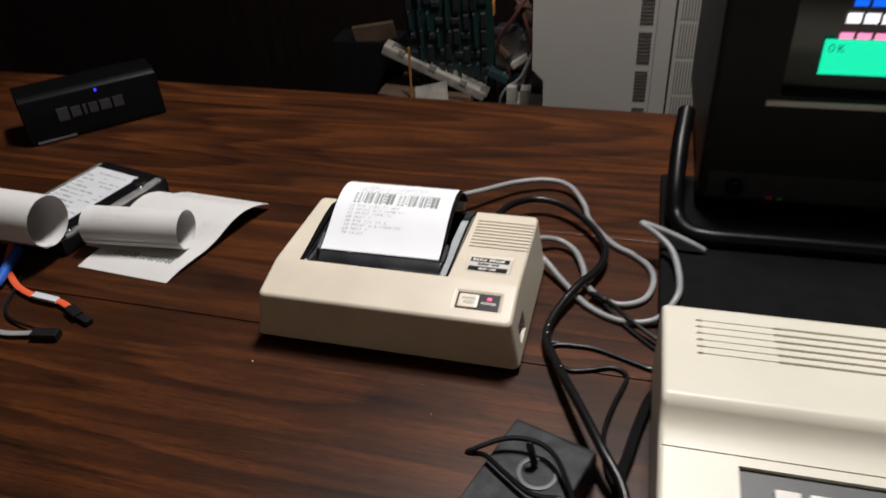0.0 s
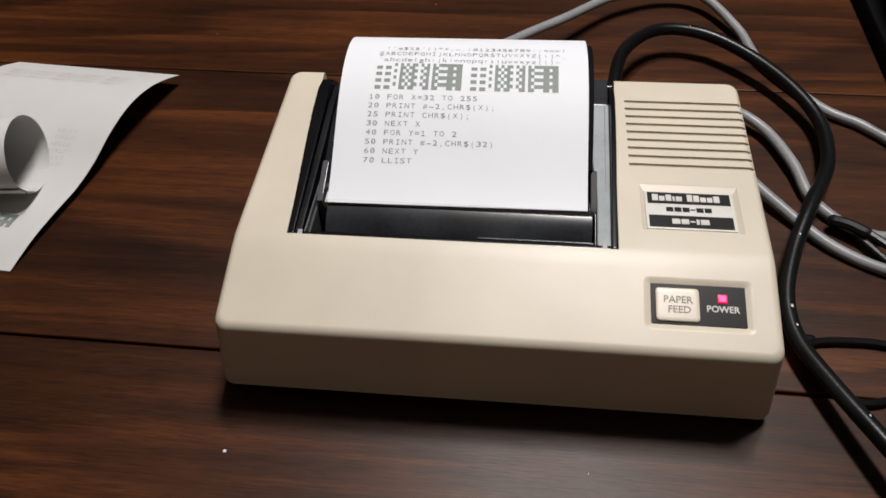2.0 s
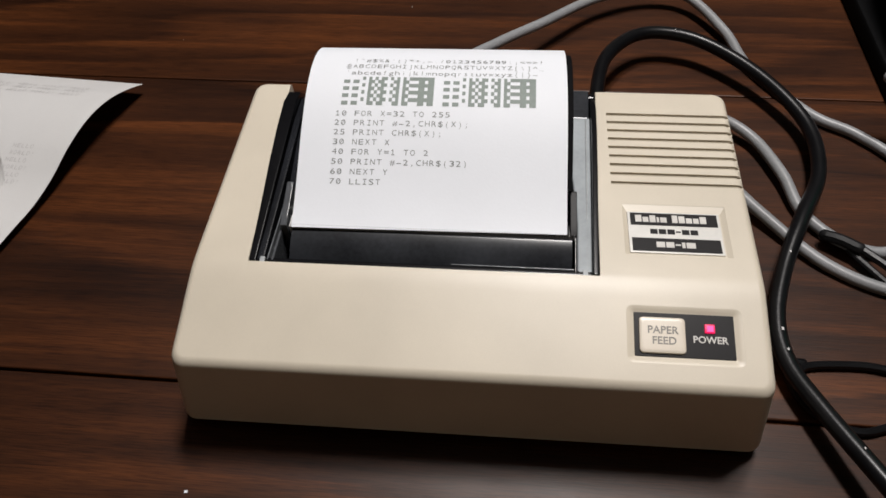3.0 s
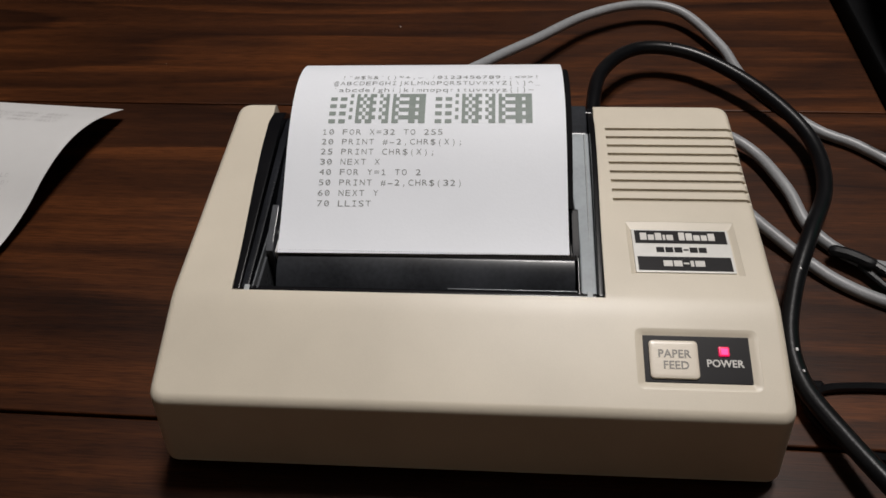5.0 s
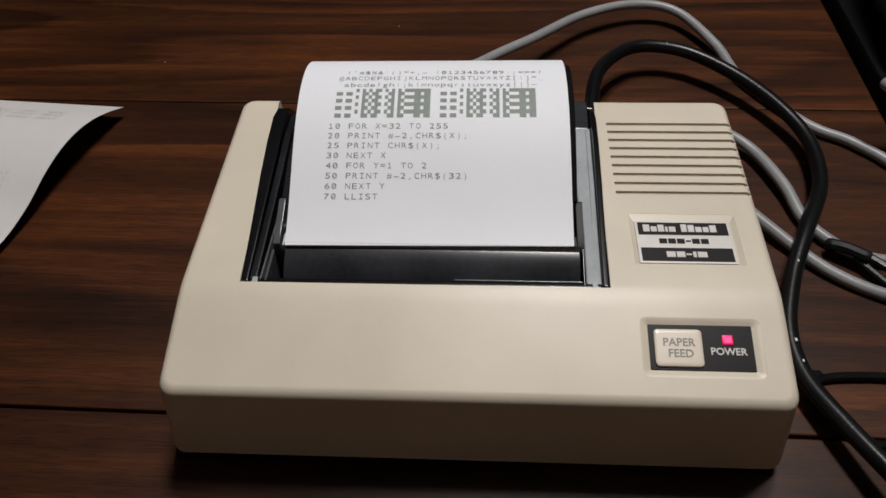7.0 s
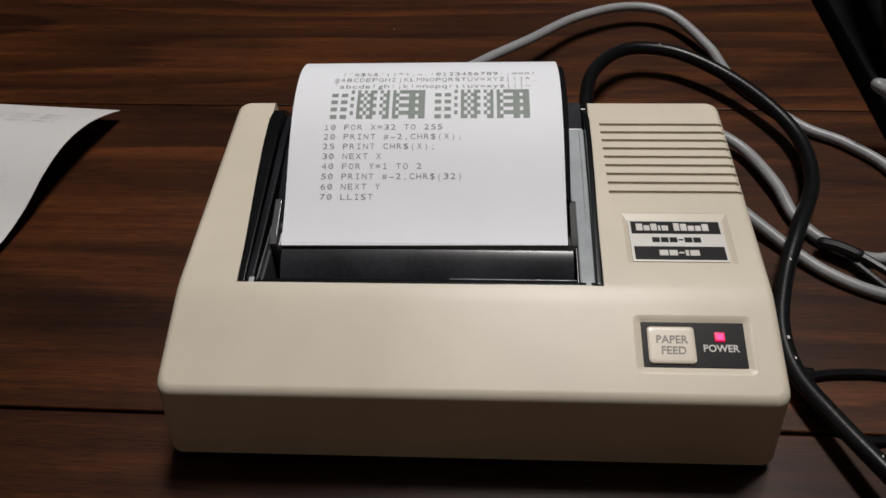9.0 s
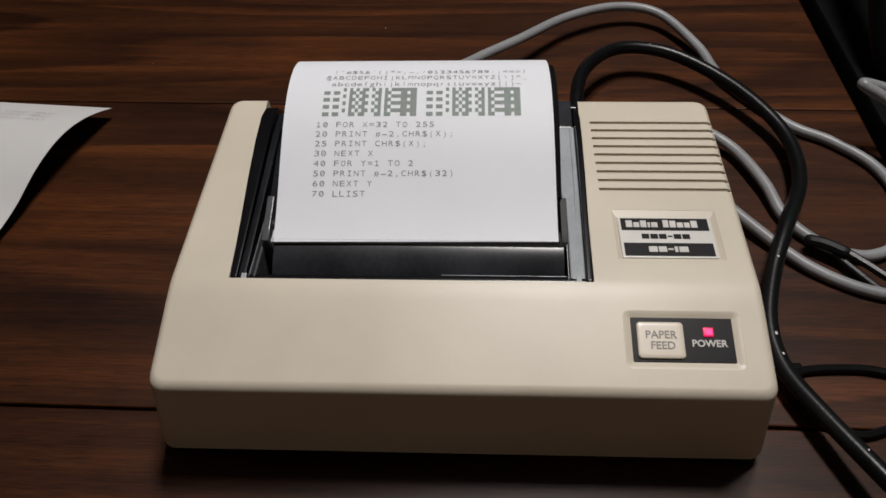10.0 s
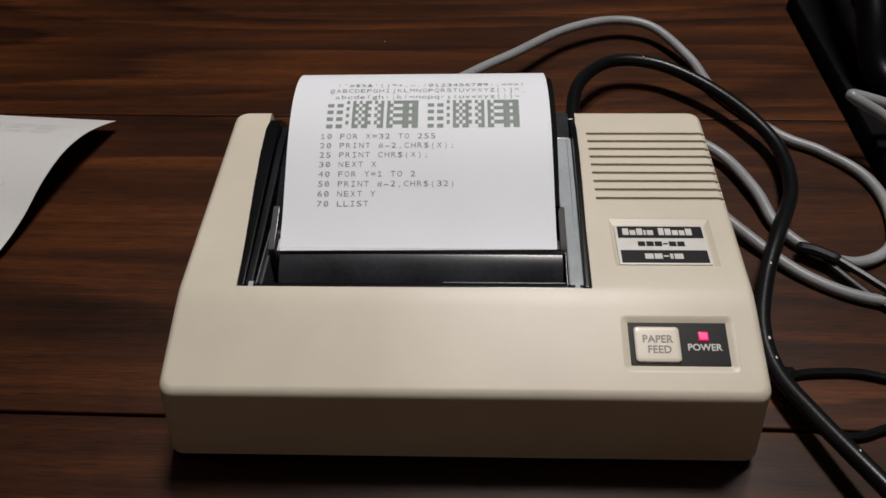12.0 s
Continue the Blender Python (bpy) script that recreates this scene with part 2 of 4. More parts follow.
def lathe(profile, n=24):
    """(radius, z) pairs turned round z."""
    b = bmesh.new()
    rings = []
    for r, z in profile:
        rings.append([b.verts.new((r * math.cos(2 * math.pi * k / n), r * math.sin(2 * math.pi * k / n), z)) for k in range(n)])
    for a, c in zip(rings, rings[1:]):
        for k in range(n):
            b.faces.new((a[k], a[(k + 1) % n], c[(k + 1) % n], c[k]))
    b.faces.new(rings[0][::-1])
    b.faces.new(rings[-1])
    return b


def cut(bm, cutters, name="cut"):
    """bm with the cutters (each a bmesh) taken out of it."""
    me = bpy.data.meshes.new(name)
    bmesh.ops.recalc_face_normals(bm, faces=bm.faces[:])
    bm.to_mesh(me)
    bm.free()
    body = new(name, me)
    tools = []
    for c in cutters:
        cm = bpy.data.meshes.new("tool")
        bmesh.ops.recalc_face_normals(c, faces=c.faces[:])
        c.to_mesh(cm)
        c.free()
        t = new("tool", cm)
        tools.append(t)
        mod = body.modifiers.new("b", "BOOLEAN")
        mod.operation, mod.object, mod.solver = "DIFFERENCE", t, "EXACT"
    out = bpy.data.meshes.new_from_object(body.evaluated_get(bpy.context.evaluated_depsgraph_get()))
    for o in [body] + tools:
        d = o.data
        bpy.data.objects.remove(o)
        bpy.data.meshes.remove(d)
    b = bmesh.new()
    b.from_mesh(out)
    bpy.data.meshes.remove(out)
    return b


def glide(points, steps=10):
    """A smooth line through the points."""
    p = [Vector(q) for q in points]
    p = [2 * p[0] - p[1]] + p + [2 * p[-1] - p[-2]]
    out = []
    for i in range(1, len(p) - 2):
        a, b, c, d = p[i - 1:i + 3]
        for k in range(steps):
            t = k / steps
            out.append(0.5 * ((2 * b) + (c - a) * t + (2 * a - 5 * b + 4 * c - d) * t * t + (3 * b - a - 3 * c + d) * t ** 3))
    out.append(p[-2])
    return out


def tube(points, r, n=10, steps=10, flat=1.0, bm=None):
    """A round (or flattened) cord along a smooth line, its ends closed and rounded."""
    line = glide(points, steps)
    b = bmesh.new()
    up, rings = Vector((0, 0, 1)), []
    radii = [r] * len(line)
    line = [line[0] + (line[0] - line[1]).normalized() * r * 0.5] + line + [line[-1] + (line[-1] - line[-2]).normalized() * r * 0.5]
    radii = [r * 0.55] + radii + [r * 0.55]
    for i, q in enumerate(line):
        d = (line[min(i + 1, len(line) - 1)] - line[max(i - 1, 0)]).normalized()
        side = d.cross(up)
        side = side.normalized() if side.length > 1e-4 else Vector((1, 0, 0))
        top = side.cross(d).normalized()
        rings.append([b.verts.new(q + side * radii[i] * math.cos(2 * math.pi * k / n) + top * radii[i] * flat * math.sin(2 * math.pi * k / n)) for k in range(n)])
    for a, c in zip(rings, rings[1:]):
        for k in range(n):
            b.faces.new((a[k], a[(k + 1) % n], c[(k + 1) % n], c[k]))
    b.faces.new(rings[0][::-1])
    b.faces.new(rings[-1])
    return b if bm is None else merge(bm, b)


GLYPHS = {}


def glyph(ch, thin=0.0):
    """Points, faces and size of a letter of the built-in font."""
    if (ch, thin) not in GLYPHS:
        cu = bpy.data.curves.new("glyph", "FONT")
        cu.body, cu.size, cu.resolution_u, cu.offset = ch, 1.0, 3, thin
        ob = new("glyph", cu)
        bpy.context.view_layer.update()
        me = bpy.data.meshes.new_from_object(ob.evaluated_get(bpy.context.evaluated_depsgraph_get()))
        GLYPHS[ch, thin] = ([v.co.copy() for v in me.vertices], [tuple(f.vertices) for f in me.polygons])
        bpy.data.objects.remove(ob)
        bpy.data.curves.remove(cu)
        bpy.data.meshes.remove(me)
    return GLYPHS[ch, thin]


def letters(bm, text, x, y, pitch, wide, high, place, thin=0.0):
    """Typewriter text: each letter in a cell of its own; place(u, v) gives the point on the surface."""
    for i, ch in enumerate(text):
        if ch == " ":
            continue
        pts, faces = glyph(ch, thin)
        if not pts:
            continue
        lo, hi = min(p.x for p in pts), max(p.x for p in pts)
        own = hi - lo
        s = wide / own if own > 0.33 or ch in "-_" else wide / 0.62
        mid = (lo + hi) / 2
        vs = [bm.verts.new(place(x + (i + 0.5) * pitch + (p.x - mid) * s, y + p.y * high / 0.70)) for p in pts]
        # the printer's own 1 and I stand on bars, its 0 is slashed
        cx, w2, t2 = x + (i + 0.5) * pitch, wide * 0.36, high * 0.060
        tall = max(p.y for p in pts) * high / 0.70
        strokes = {"1": ((-w2, t2, w2, t2), (-w2, tall * 0.76, 0, tall - t2)), "I": ((-w2, t2, w2, t2), (-w2, tall - t2, w2, tall - t2)), ",": ((-w2 * 0.5, -high * 0.22, w2 * 0.1, high * 0.04),), ";": ((-w2 * 0.5, -high * 0.22, w2 * 0.1, high * 0.04),), "0": ((-w2 * 0.7, high * 0.25, w2 * 0.7, high * 0.75),)}.get(ch, ())
        for ax, ay, bx, by in strokes:
            bar = [bm.verts.new(place(cx + px, y + py)) for px, py in ((ax, ay - t2), (bx, by - t2), (bx, by + t2), (ax, ay + t2))]
            bm.faces.new(bar)
        for f in faces:
            try:
                bm.faces.new([vs[k] for k in f])
            except ValueError:
                pass


def words(text, size, x, y, z, spread=1.0, align="CENTER", bold=0.0):
    """Flat lettering of the built-in font, lying in the xy plane."""
    cu = bpy.data.curves.new("words", "FONT")
    cu.body, cu.size, cu.align_x, cu.resolution_u, cu.extrude, cu.space_character, cu.offset = text, size, align, 3, 0.00008, spread, bold
    ob = new("words", cu)
    bpy.context.view_layer.update()
    me = bpy.data.meshes.new_from_object(ob.evaluated_get(bpy.context.evaluated_depsgraph_get()))
    b = bmesh.new()
    b.from_mesh(me)
    b.transform(Matrix.Translation((x, y, z)))
    bpy.data.objects.remove(ob)
    bpy.data.curves.remove(cu)
    bpy.data.meshes.remove(me)
    return b


def sheet(line, x0, x1, place=None, thick=0.0001, nx=8):
    """A sheet of paper along a line of (y, z) points, with a little thickness."""
    b = bmesh.new()
    rows = []
    for side in (0, 1):
        for i, (y, z) in enumerate(line):
            a, c = line[max(i - 1, 0)], line[min(i + 1, len(line) - 1)]
            d = math.hypot(c[0] - a[0], c[1] - a[1]) or 1
            ny, nz = -(c[1] - a[1]) / d, (c[0] - a[0]) / d
            o = -thick * side
            rows.append([b.verts.new((x0 + (x1 - x0) * k / nx, y + ny * o, z + nz * o)) for k in range(nx + 1)])
    n = len(line)
    for base in (0, n):
        for i in range(n - 1):
            for k in range(nx):
                b.faces.new((rows[base + i][k], rows[base + i][k + 1], rows[base + i + 1][k + 1], rows[base + i + 1][k]))
    for i in range(n - 1):
        for k in (0, nx):
            b.faces.new((rows[i][k], rows[i + 1][k], rows[n + i + 1][k], rows[n + i][k]))
    for i in (0, n - 1):
        for k in range(nx):
            b.faces.new((rows[i][k], rows[i][k + 1], rows[n + i][k + 1], rows[n + i][k]))
    if place:
        for v in b.verts:
            v.co = place(v.co)
    return b


# ---- the room ----
def slab(name, x0, x1, y0, y1, z0, z1, material, label, category):
    return tagged(link(name, box(x0, x1, y0, y1, z0, z1), material, smooth=0), label, category, kind="structure")


slab("floor", -2.4, 2.4, -2.2, 2.2, -0.80, -0.74, M_FLOOR, "dark floor under the table", "floor")
# unseen ceiling, its dark colour set to hold back bounced light
slab("ceiling", -2.4, 2.4, -2.2, 2.2, 1.70, 1.76, M_CEIL, "unseen ceiling, kept dark to limit bounced light", "ceiling")
slab("wall_north", -2.4, 2.4, 2.1, 2.2, -0.74, 1.70, M_WALL, "dark wood panelled wall, shadow in its near-black colour", "wall")
# unseen wall, added as a pale reflector for the printer's front face
slab("wall_south", -2.4, 2.4, -2.2, -2.1, -0.74, 1.70, M_BOUNCE_WALL, "unseen pale wall behind the viewer, added to bounce light", "wall")
# unseen side walls close the room in the same dark colour
slab("wall_west", -2.4, -2.3, -2.1, 2.1, -0.74, 1.70, M_WALL, "dark wood panelled wall, shadow in its near-black colour", "wall")
slab("wall_east", 2.3, 2.4, -2.1, 2.1, -0.74, 1.70, M_WALL, "dark wood panelled wall, shadow in its near-black colour", "wall")

# ---- the table: three leaves with seams between ----
table = thing("table", pose(0, 0, 0, 0, 0, -1.44), "dark walnut laminate table with leaf seams", "table")
TABLE_ENDS = (-1.0, 0.95)
for y0, y1 in ((-0.62, 0.02780), (0.02915, 0.22570), (0.22640, 0.536)):
    part("table_leaf", box(*TABLE_ENDS, y0, y1, -0.024, 0.0, 0.0007, 2), M_WOOD, table, smooth=0)
part("apron", box(-0.9, 0.85, -0.54, -0.52, -0.11, -0.024), M_WOOD, table)
part("apron", box(-0.9, 0.85, 0.44, 0.46, -0.11, -0.024), M_WOOD, table)
for x in (-0.9, 0.85):
    for y in (-0.53, 0.45):
        part("leg", box(x - 0.03, x + 0.03, y - 0.03, y + 0.03, -0.74, -0.024, 0.004), M_WOOD, table)

# ---- the thermal printer ----
# turned a little on the table about the middle of its deck
printer = thing("thermal_printer", pose(0.09, 0.06, 0, 0, 0, -0.7) @ pose(-0.09, -0.06, 0), "cream plastic thermal printer with smoked paper cover on the table", "printer")


def top_z(y):
    """Height of the printer's sloping front deck."""
    return 0.0502 + (y - 0.0120) * (0.0096 / 0.0360) if y < 0.048 else 0.0598 + (y - 0.048) * 0.0065


SLOPE = math.degrees(math.atan2(0.0096, 0.0360))


def deck(x, y, lift=0.0):
    """A pose on the front deck, z along its normal."""
    return pose(x, y, top_z(y), SLOPE if y < 0.048 else 0.4, 0, 0) @ pose(0, 0, lift)


def rear(x, y, lift=0.0):
    return pose(x, y, top_z(y), 0.4, 0, 0) @ pose(0, 0, lift)


LOW = 0.0076  # the case stands on feet
body_profile = [(0.0080, LOW), (0.0096, 0.0499), (0.0420, 0.0583), (0.0450, 0.0590), (0.0480, 0.0596), (0.0515, 0.0599), (0.1536, 0.0606), (0.1562, LOW)]
shell = prism(body_profile, -0.0205, 0.2100)


def round_edges(bm, pick, r, seg):
    bm.normal_update()
    chosen = [e for e in bm.edges if len(e.link_faces) == 2 and e.calc_face_angle() > radians(24) and pick(e)]
    bmesh.ops.bevel(bm, geom=chosen, offset=r, segments=seg, profile=0.5, affect="EDGES", clamp_overlap=True)


round_edges(shell, lambda e: abs(e.verts[0].co.z - e.verts[1].co.z) > 0.02, 0.0058, 5)
round_edges(shell, lambda e: max(f.normal.z for f in e.link_faces) > 0.8 and min(f.normal.z for f in e.link_faces) < 0.5 and min(v.co.z for v in e.verts) > 0.04, 0.0031, 4)
for v in shell.verts:
    k = max(0.0, min(1.0, (v.co.z - LOW) / 0.0425))
    v.co.x += 0.0074 * k + 0.0022 * v.co.y / 0.155 if v.co.x < 0.09 else -0.0068 * k


def splay(bm):
    """The well widens towards the back."""
    for v in bm.verts:
        if v.co.x > 0.13:
            v.co.x += (v.co.y - 0.05) * 0.024
        elif v.co.x < 0.0195:
            v.co.x -= (v.co.y - 0.05) * 0.042
    return bm


cutters = [splay(box(0.0100, 0.1435, 0.0500, 0.20, 0.0340, 0.10))]
# recess of the button panel and of the badge
cutters.append(box(-0.0204, 0.0204, -0.0106, 0.0106, -0.0046, 0.012, 0.0023, 4, m=deck(0.1728, 0.0290)))
cutters.append(box(-0.0199, 0.0199, -0.0139, 0.0110, -0.0009, 0.004, m=rear(0.1733, 0.0746)))
# side port
cutters.append(box(0.2035, 0.22, 0.028, 0.050, 0.016, 0.034))
for i in range(9):
    y = 0.0968 + i * 0.00506
    cutters.append(box(0.1500, 0.23, y - 0.00092, y + 0.00092, top_z(y) - 0.0016, 0.09))
shell = cut(shell, cutters)
body = part("body", shell, M_BEIGE, printer, "cream plastic body with grooved vents", smooth=32)
# darker strips on the groove floors, their colour stands for the shade inside
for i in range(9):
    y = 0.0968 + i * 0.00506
    part("shaded_groove_floor", box(0.1502, 0.2010, y - 0.0009, y + 0.0009, top_z(y) - 0.0022, top_z(y) - 0.0009), M_GROOVE_SHADE, body, smooth=0)
part("base", box(-0.014, 0.203, 0.0145, 0.152, 0.0040, 0.0078, 0.0008), M_DARKSLOT, printer, "dark bottom plate")
for x in (0.004, 0.184):
    for y in (0.028, 0.140):
        part("foot", box(x - 0.006, x + 0.006, y - 0.006, y + 0.006, 0.0, 0.0044, 0.0005), M_RUBBER, printer)
port = part("side_port", box(0.2018, 0.2052, 0.0285, 0.0495, 0.0165, 0.0335, 0.0004), M_DARKSLOT, printer, "dark side connector")
part("switch", box(0.2040, 0.2068, 0.031, 0.040, 0.021, 0.029, 0.0006), M_BLACK, port)

# bevelled surround, fascia, button, lamp
def round_rect(w, h, r, cx=0.0, cy=0.0, n=5):
    """Outline of a rectangle with rounded corners."""
    out = []
    for qx, qy, a in ((1, 1, 0), (-1, 1, 90), (-1, -1, 180), (1, -1, 270)):
        for k in range(n + 1):
            t = math.radians(a + 90 * k / n)
            out.append((cx + qx * (w - r) + r * math.cos(t), cy + qy * (h - r) + r * math.sin(t)))
    return out


def dish(rings):
    """Rounded outlines of equal count, joined into one sloping rim: (outline, height) each."""
    b = bmesh.new()
    loops = [[b.verts.new((x, y, z)) for x, y in line] for line, z in rings]
    for p, q in zip(loops, loops[1:]):
        for k in range(len(p)):
            b.faces.new((p[k], p[(k + 1) % len(p)], q[(k + 1) % len(p)], q[k]))
    return b


surround = dish([(round_rect(0.0211, 0.0113, 0.0026), 0.00010), (round_rect(0.0199, 0.0101, 0.0020), 0.00006), (round_rect(0.0186, 0.0091, 0.0013), -0.0005), (round_rect(0.0175, 0.0080, 0.0006), -0.0009)])
surround.transform(deck(0.1728, 0.0290))
part("base_rim", dish([(round_rect(0.1120, 0.0712, 0.0050, 0.09475, 0.0821, 8), 0.0062), (round_rect(0.1149, 0.0742, 0.0058, 0.09475, 0.0821, 8), 0.0066), (round_rect(0.1149, 0.0742, 0.0058, 0.09475, 0.0821, 8), 0.0076), (round_rect(0.1135, 0.0728, 0.0054, 0.09475, 0.0821, 8), 0.0079)]), M_BEIGE2, printer, "paler bottom lip", smooth=30)
part("panel_surround", surround, M_BEIGE, printer, smooth=60)
fascia = part("fascia", box(-0.0176, 0.0176, -0.0081, 0.0081, -0.0016, -0.0006, 0.0002, m=deck(0.1728, 0.0292)), M_PANEL, printer, "glossy black control fascia")
button = part("feed_button", dish([(round_rect(0.0081, 0.0066, 0.0014, -0.0078, -0.0004), -0.0012), (round_rect(0.0081, 0.0066, 0.0014, -0.0078, -0.0004), 0.0), (round_rect(0.0078, 0.0063, 0.0012, -0.0078, -0.0004), 0.00035), (round_rect(0.0066, 0.0052, 0.0008, -0.0078, -0.0004), 0.0004), (round_rect(0.0006, 0.0006, 0.0003, -0.0078, -0.0004), 0.00036)]), M_BUTTON, fascia, "cream paper feed button", smooth=50)
bmesh_cap = bmesh.new()
bmesh_cap.from_mesh(button.data)
bmesh.ops.holes_fill(bmesh_cap, edges=[e for e in bmesh_cap.edges if e.is_boundary], sides=0)
bmesh_cap.transform(deck(0.1728, 0.0292))
bmesh_cap.to_mesh(button.data)
bmesh_cap.free()
lt = words("PAPER", 0.0039, -0.0077, 0.0002, 0.00045, 1.0, bold=0.00005)
merge(lt, words("FEED", 0.0039, -0.0073, -0.0037, 0.00045, 1.0, bold=0.00005))
lt.transform(deck(0.1728, 0.0292))
part("button_lettering", lt, M_BTEXT, fascia, "grey words PAPER FEED", smooth=0)
lt = words("POWER", 0.0035, 0.0090, -0.0024, -0.0005, 1.0, bold=0.00006)
lt.transform(deck(0.1728, 0.0292))
part("power_lettering", lt, M_WTEXT, fascia, "pale word POWER", smooth=0)
part("power_led", box(0.0072, 0.0107, 0.0012, 0.0045, -0.0010, 0.0001, 0.0003, m=deck(0.1728, 0.0292)), M_LED_RIM, fascia, "lit red power lamp")
part("led_die", box(0.0079, 0.0101, 0.0017, 0.0038, 0.0001, 0.0003, m=deck(0.1728, 0.0292)), M_LED, fascia)

# the badge: silver plate with plain shapes where the maker's marks stand
on_badge = rear(0.1730, 0.0724)
badge = part("badge", box(-0.0177, 0.0177, -0.0104, 0.0098, -0.0012, -0.0003, 0.0003, m=rear(0.1730, 0.0724)), M_SILVER, printer, "silver badge with black bands")
part("band", box(-0.0166, 0.0166, 0.0030, 0.0090, -0.0004, -0.0001, m=rear(0.1730, 0.0724)), M_PANEL, badge, smooth=0)
part("band", box(-0.0166, 0.0166, -0.0096, -0.0034, -0.0004, -0.0001, m=rear(0.1730, 0.0724)), M_PANEL, badge, smooth=0)


def marks(x, row, material, sizes, z0, z1):
    """A row of plain shapes on the badge: width, height and lift of each, with a gap after it."""
    for w, h, up in sizes:
        if h:
            part("mark", box(x, x + w, row + up, row + up + h, z0, z1, m=on_badge), material, badge, smooth=0)
        x += w + 0.00045


tall, low = 0.0034, 0.0025
marks(-0.0147, 0.0044, M_WTEXT, ((0.0024, tall, 0), (0.0022, low, 0), (0.0023, tall, 0), (0.0009, low, 0), (0.0024, low, 0), (0.0012, 0, 0), (0.0021, 0.0037, 0), (0.0023, tall, 0), (0.0023, low, 0), (0.0021, low, 0), (0.0024, tall, 0)), -0.0001, 0.0)
marks(-0.0094, -0.0012, M_PANEL, ((0.0028, 0.0023, 0), (0.0028, 0.0023, 0), (0.0028, 0.0023, 0), (0.0018, 0.0006, 0.0009), (0.0028, 0.0023, 0), (0.0028, 0.0023, 0)), -0.0003, -0.0001)
marks(-0.0076, -0.0078, M_WTEXT, ((0.0032, 0.0026, 0), (0.0030, 0.0026, 0), (0.0020, 0.0007, 0.0010), (0.0012, 0.0026, 0), (0.0034, 0.0026, 0)), -0.0001, 0.0)
lip = bmesh.new()
sp = [(-0.0199, -0.0139), (0.0199, -0.0139), (0.0199, 0.0110), (-0.0199, 0.0110)]
si = [(-0.0180, -0.0130), (0.0180, -0.0130), (0.0180, 0.0078), (-0.0180, 0.0078)]
a = [lip.verts.new((x, y, 0.0)) for x, y in sp]
c = [lip.verts.new((x, y, -0.0009)) for x, y in si]
for k in range(4):
    lip.faces.new((a[k], a[(k + 1) % 4], c[(k + 1) % 4], c[k]))
lip.transform(rear(0.1733, 0.0746))
part("badge_surround", lip, M_BEIGE, printer, smooth=0)

# the smoked paper cover in its well
cover = part("paper_cover", splay(box(0.0102, 0.1433, 0.0503, 0.1530, 0.0342, 0.0370, 0.0004)), M_BLACK_GLOSS, printer, "smoked dark acrylic paper cover")
rail_line = [(0.0505, 0.036), (0.0505, 0.0599), (0.075, 0.0618), (0.100, 0.0642), (0.120, 0.0652), (0.136, 0.0645), (0.146, 0.0612), (0.1530, 0.0540), (0.1535, 0.036)]


def leaning(bm, y0, y1, by):
    """Pushes a bar sideways by as much as 'by' from y0 on to y1."""
    for v in bm.verts:
        v.co.x += by * max(0.0, min(1.0, (v.co.y - y0) / (y1 - y0)))
    return bm


# the dark left rim is broad at the back and thin at the front
rim = prism(rail_line, 0.0102, 0.0128, 0.0005, 2)
for v in rim.verts:
    if v.co.x > 0.0115:
        v.co.x += 0.0030 * max(0.0, min(1.0, (v.co.y - 0.055) / 0.060))
part("side_rail", splay(rim), M_BLACK_GLOSS, cover)
part("side_rail", splay(prism(rail_line, 0.1409, 0.1432, 0.0005, 2)), M_BLACK_GLOSS, cover)
inner = [(0.0512, 0.036), (0.0512, 0.0592), (0.075, 0.0600), (0.105, 0.0618), (0.128, 0.0620), (0.144, 0.0590), (0.152, 0.0530), (0.1535, 0.036)]
# left cheek: dark clear strips, the glint of the cut edge painted in paler colour
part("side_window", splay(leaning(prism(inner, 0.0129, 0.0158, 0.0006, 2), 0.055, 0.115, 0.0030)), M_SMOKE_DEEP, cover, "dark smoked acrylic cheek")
part("side_window", leaning(prism(inner[:3] + [(0.088, 0.0606), (0.089, 0.036)], 0.0166, 0.0172, 0.0002, 1), 0.05, 0.09, 0.0016), M_SMOKE_GLINT, cover, "acrylic edge with a painted bright glint")
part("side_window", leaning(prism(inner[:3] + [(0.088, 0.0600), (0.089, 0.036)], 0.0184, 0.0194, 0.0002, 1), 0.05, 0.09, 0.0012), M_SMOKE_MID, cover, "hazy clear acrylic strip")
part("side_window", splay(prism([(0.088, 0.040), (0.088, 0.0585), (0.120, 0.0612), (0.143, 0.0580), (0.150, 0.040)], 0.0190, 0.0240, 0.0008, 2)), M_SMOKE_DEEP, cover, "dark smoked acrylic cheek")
# right cheek: one broad strip, reflection painted pale grey, a dark block behind it
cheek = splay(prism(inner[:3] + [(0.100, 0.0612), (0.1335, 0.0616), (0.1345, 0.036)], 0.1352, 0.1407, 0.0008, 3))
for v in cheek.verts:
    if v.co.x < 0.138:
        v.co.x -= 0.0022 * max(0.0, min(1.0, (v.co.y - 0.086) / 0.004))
part("side_window", cheek, M_SMOKE_REFLECTION, cover, "clear acrylic cheek, reflection painted pale grey")
# lighter sliver painted for a streak of reflection
part("side_window", splay(prism(inner[:3] + [(0.100, 0.0619), (0.132, 0.0622), (0.133, 0.036)], 0.1386, 0.1392, 0.0002, 1)), M_SMOKE_CLEAR, cover, "acrylic edge with a painted bright glint")
part("inner_rib", prism([(0.0512, 0.040), (0.0512, 0.0592), (0.0850, 0.0655), (0.0860, 0.040)], 0.1342, 0.1350, 0.0002, 1), M_BLACK_GLOSS, cover)
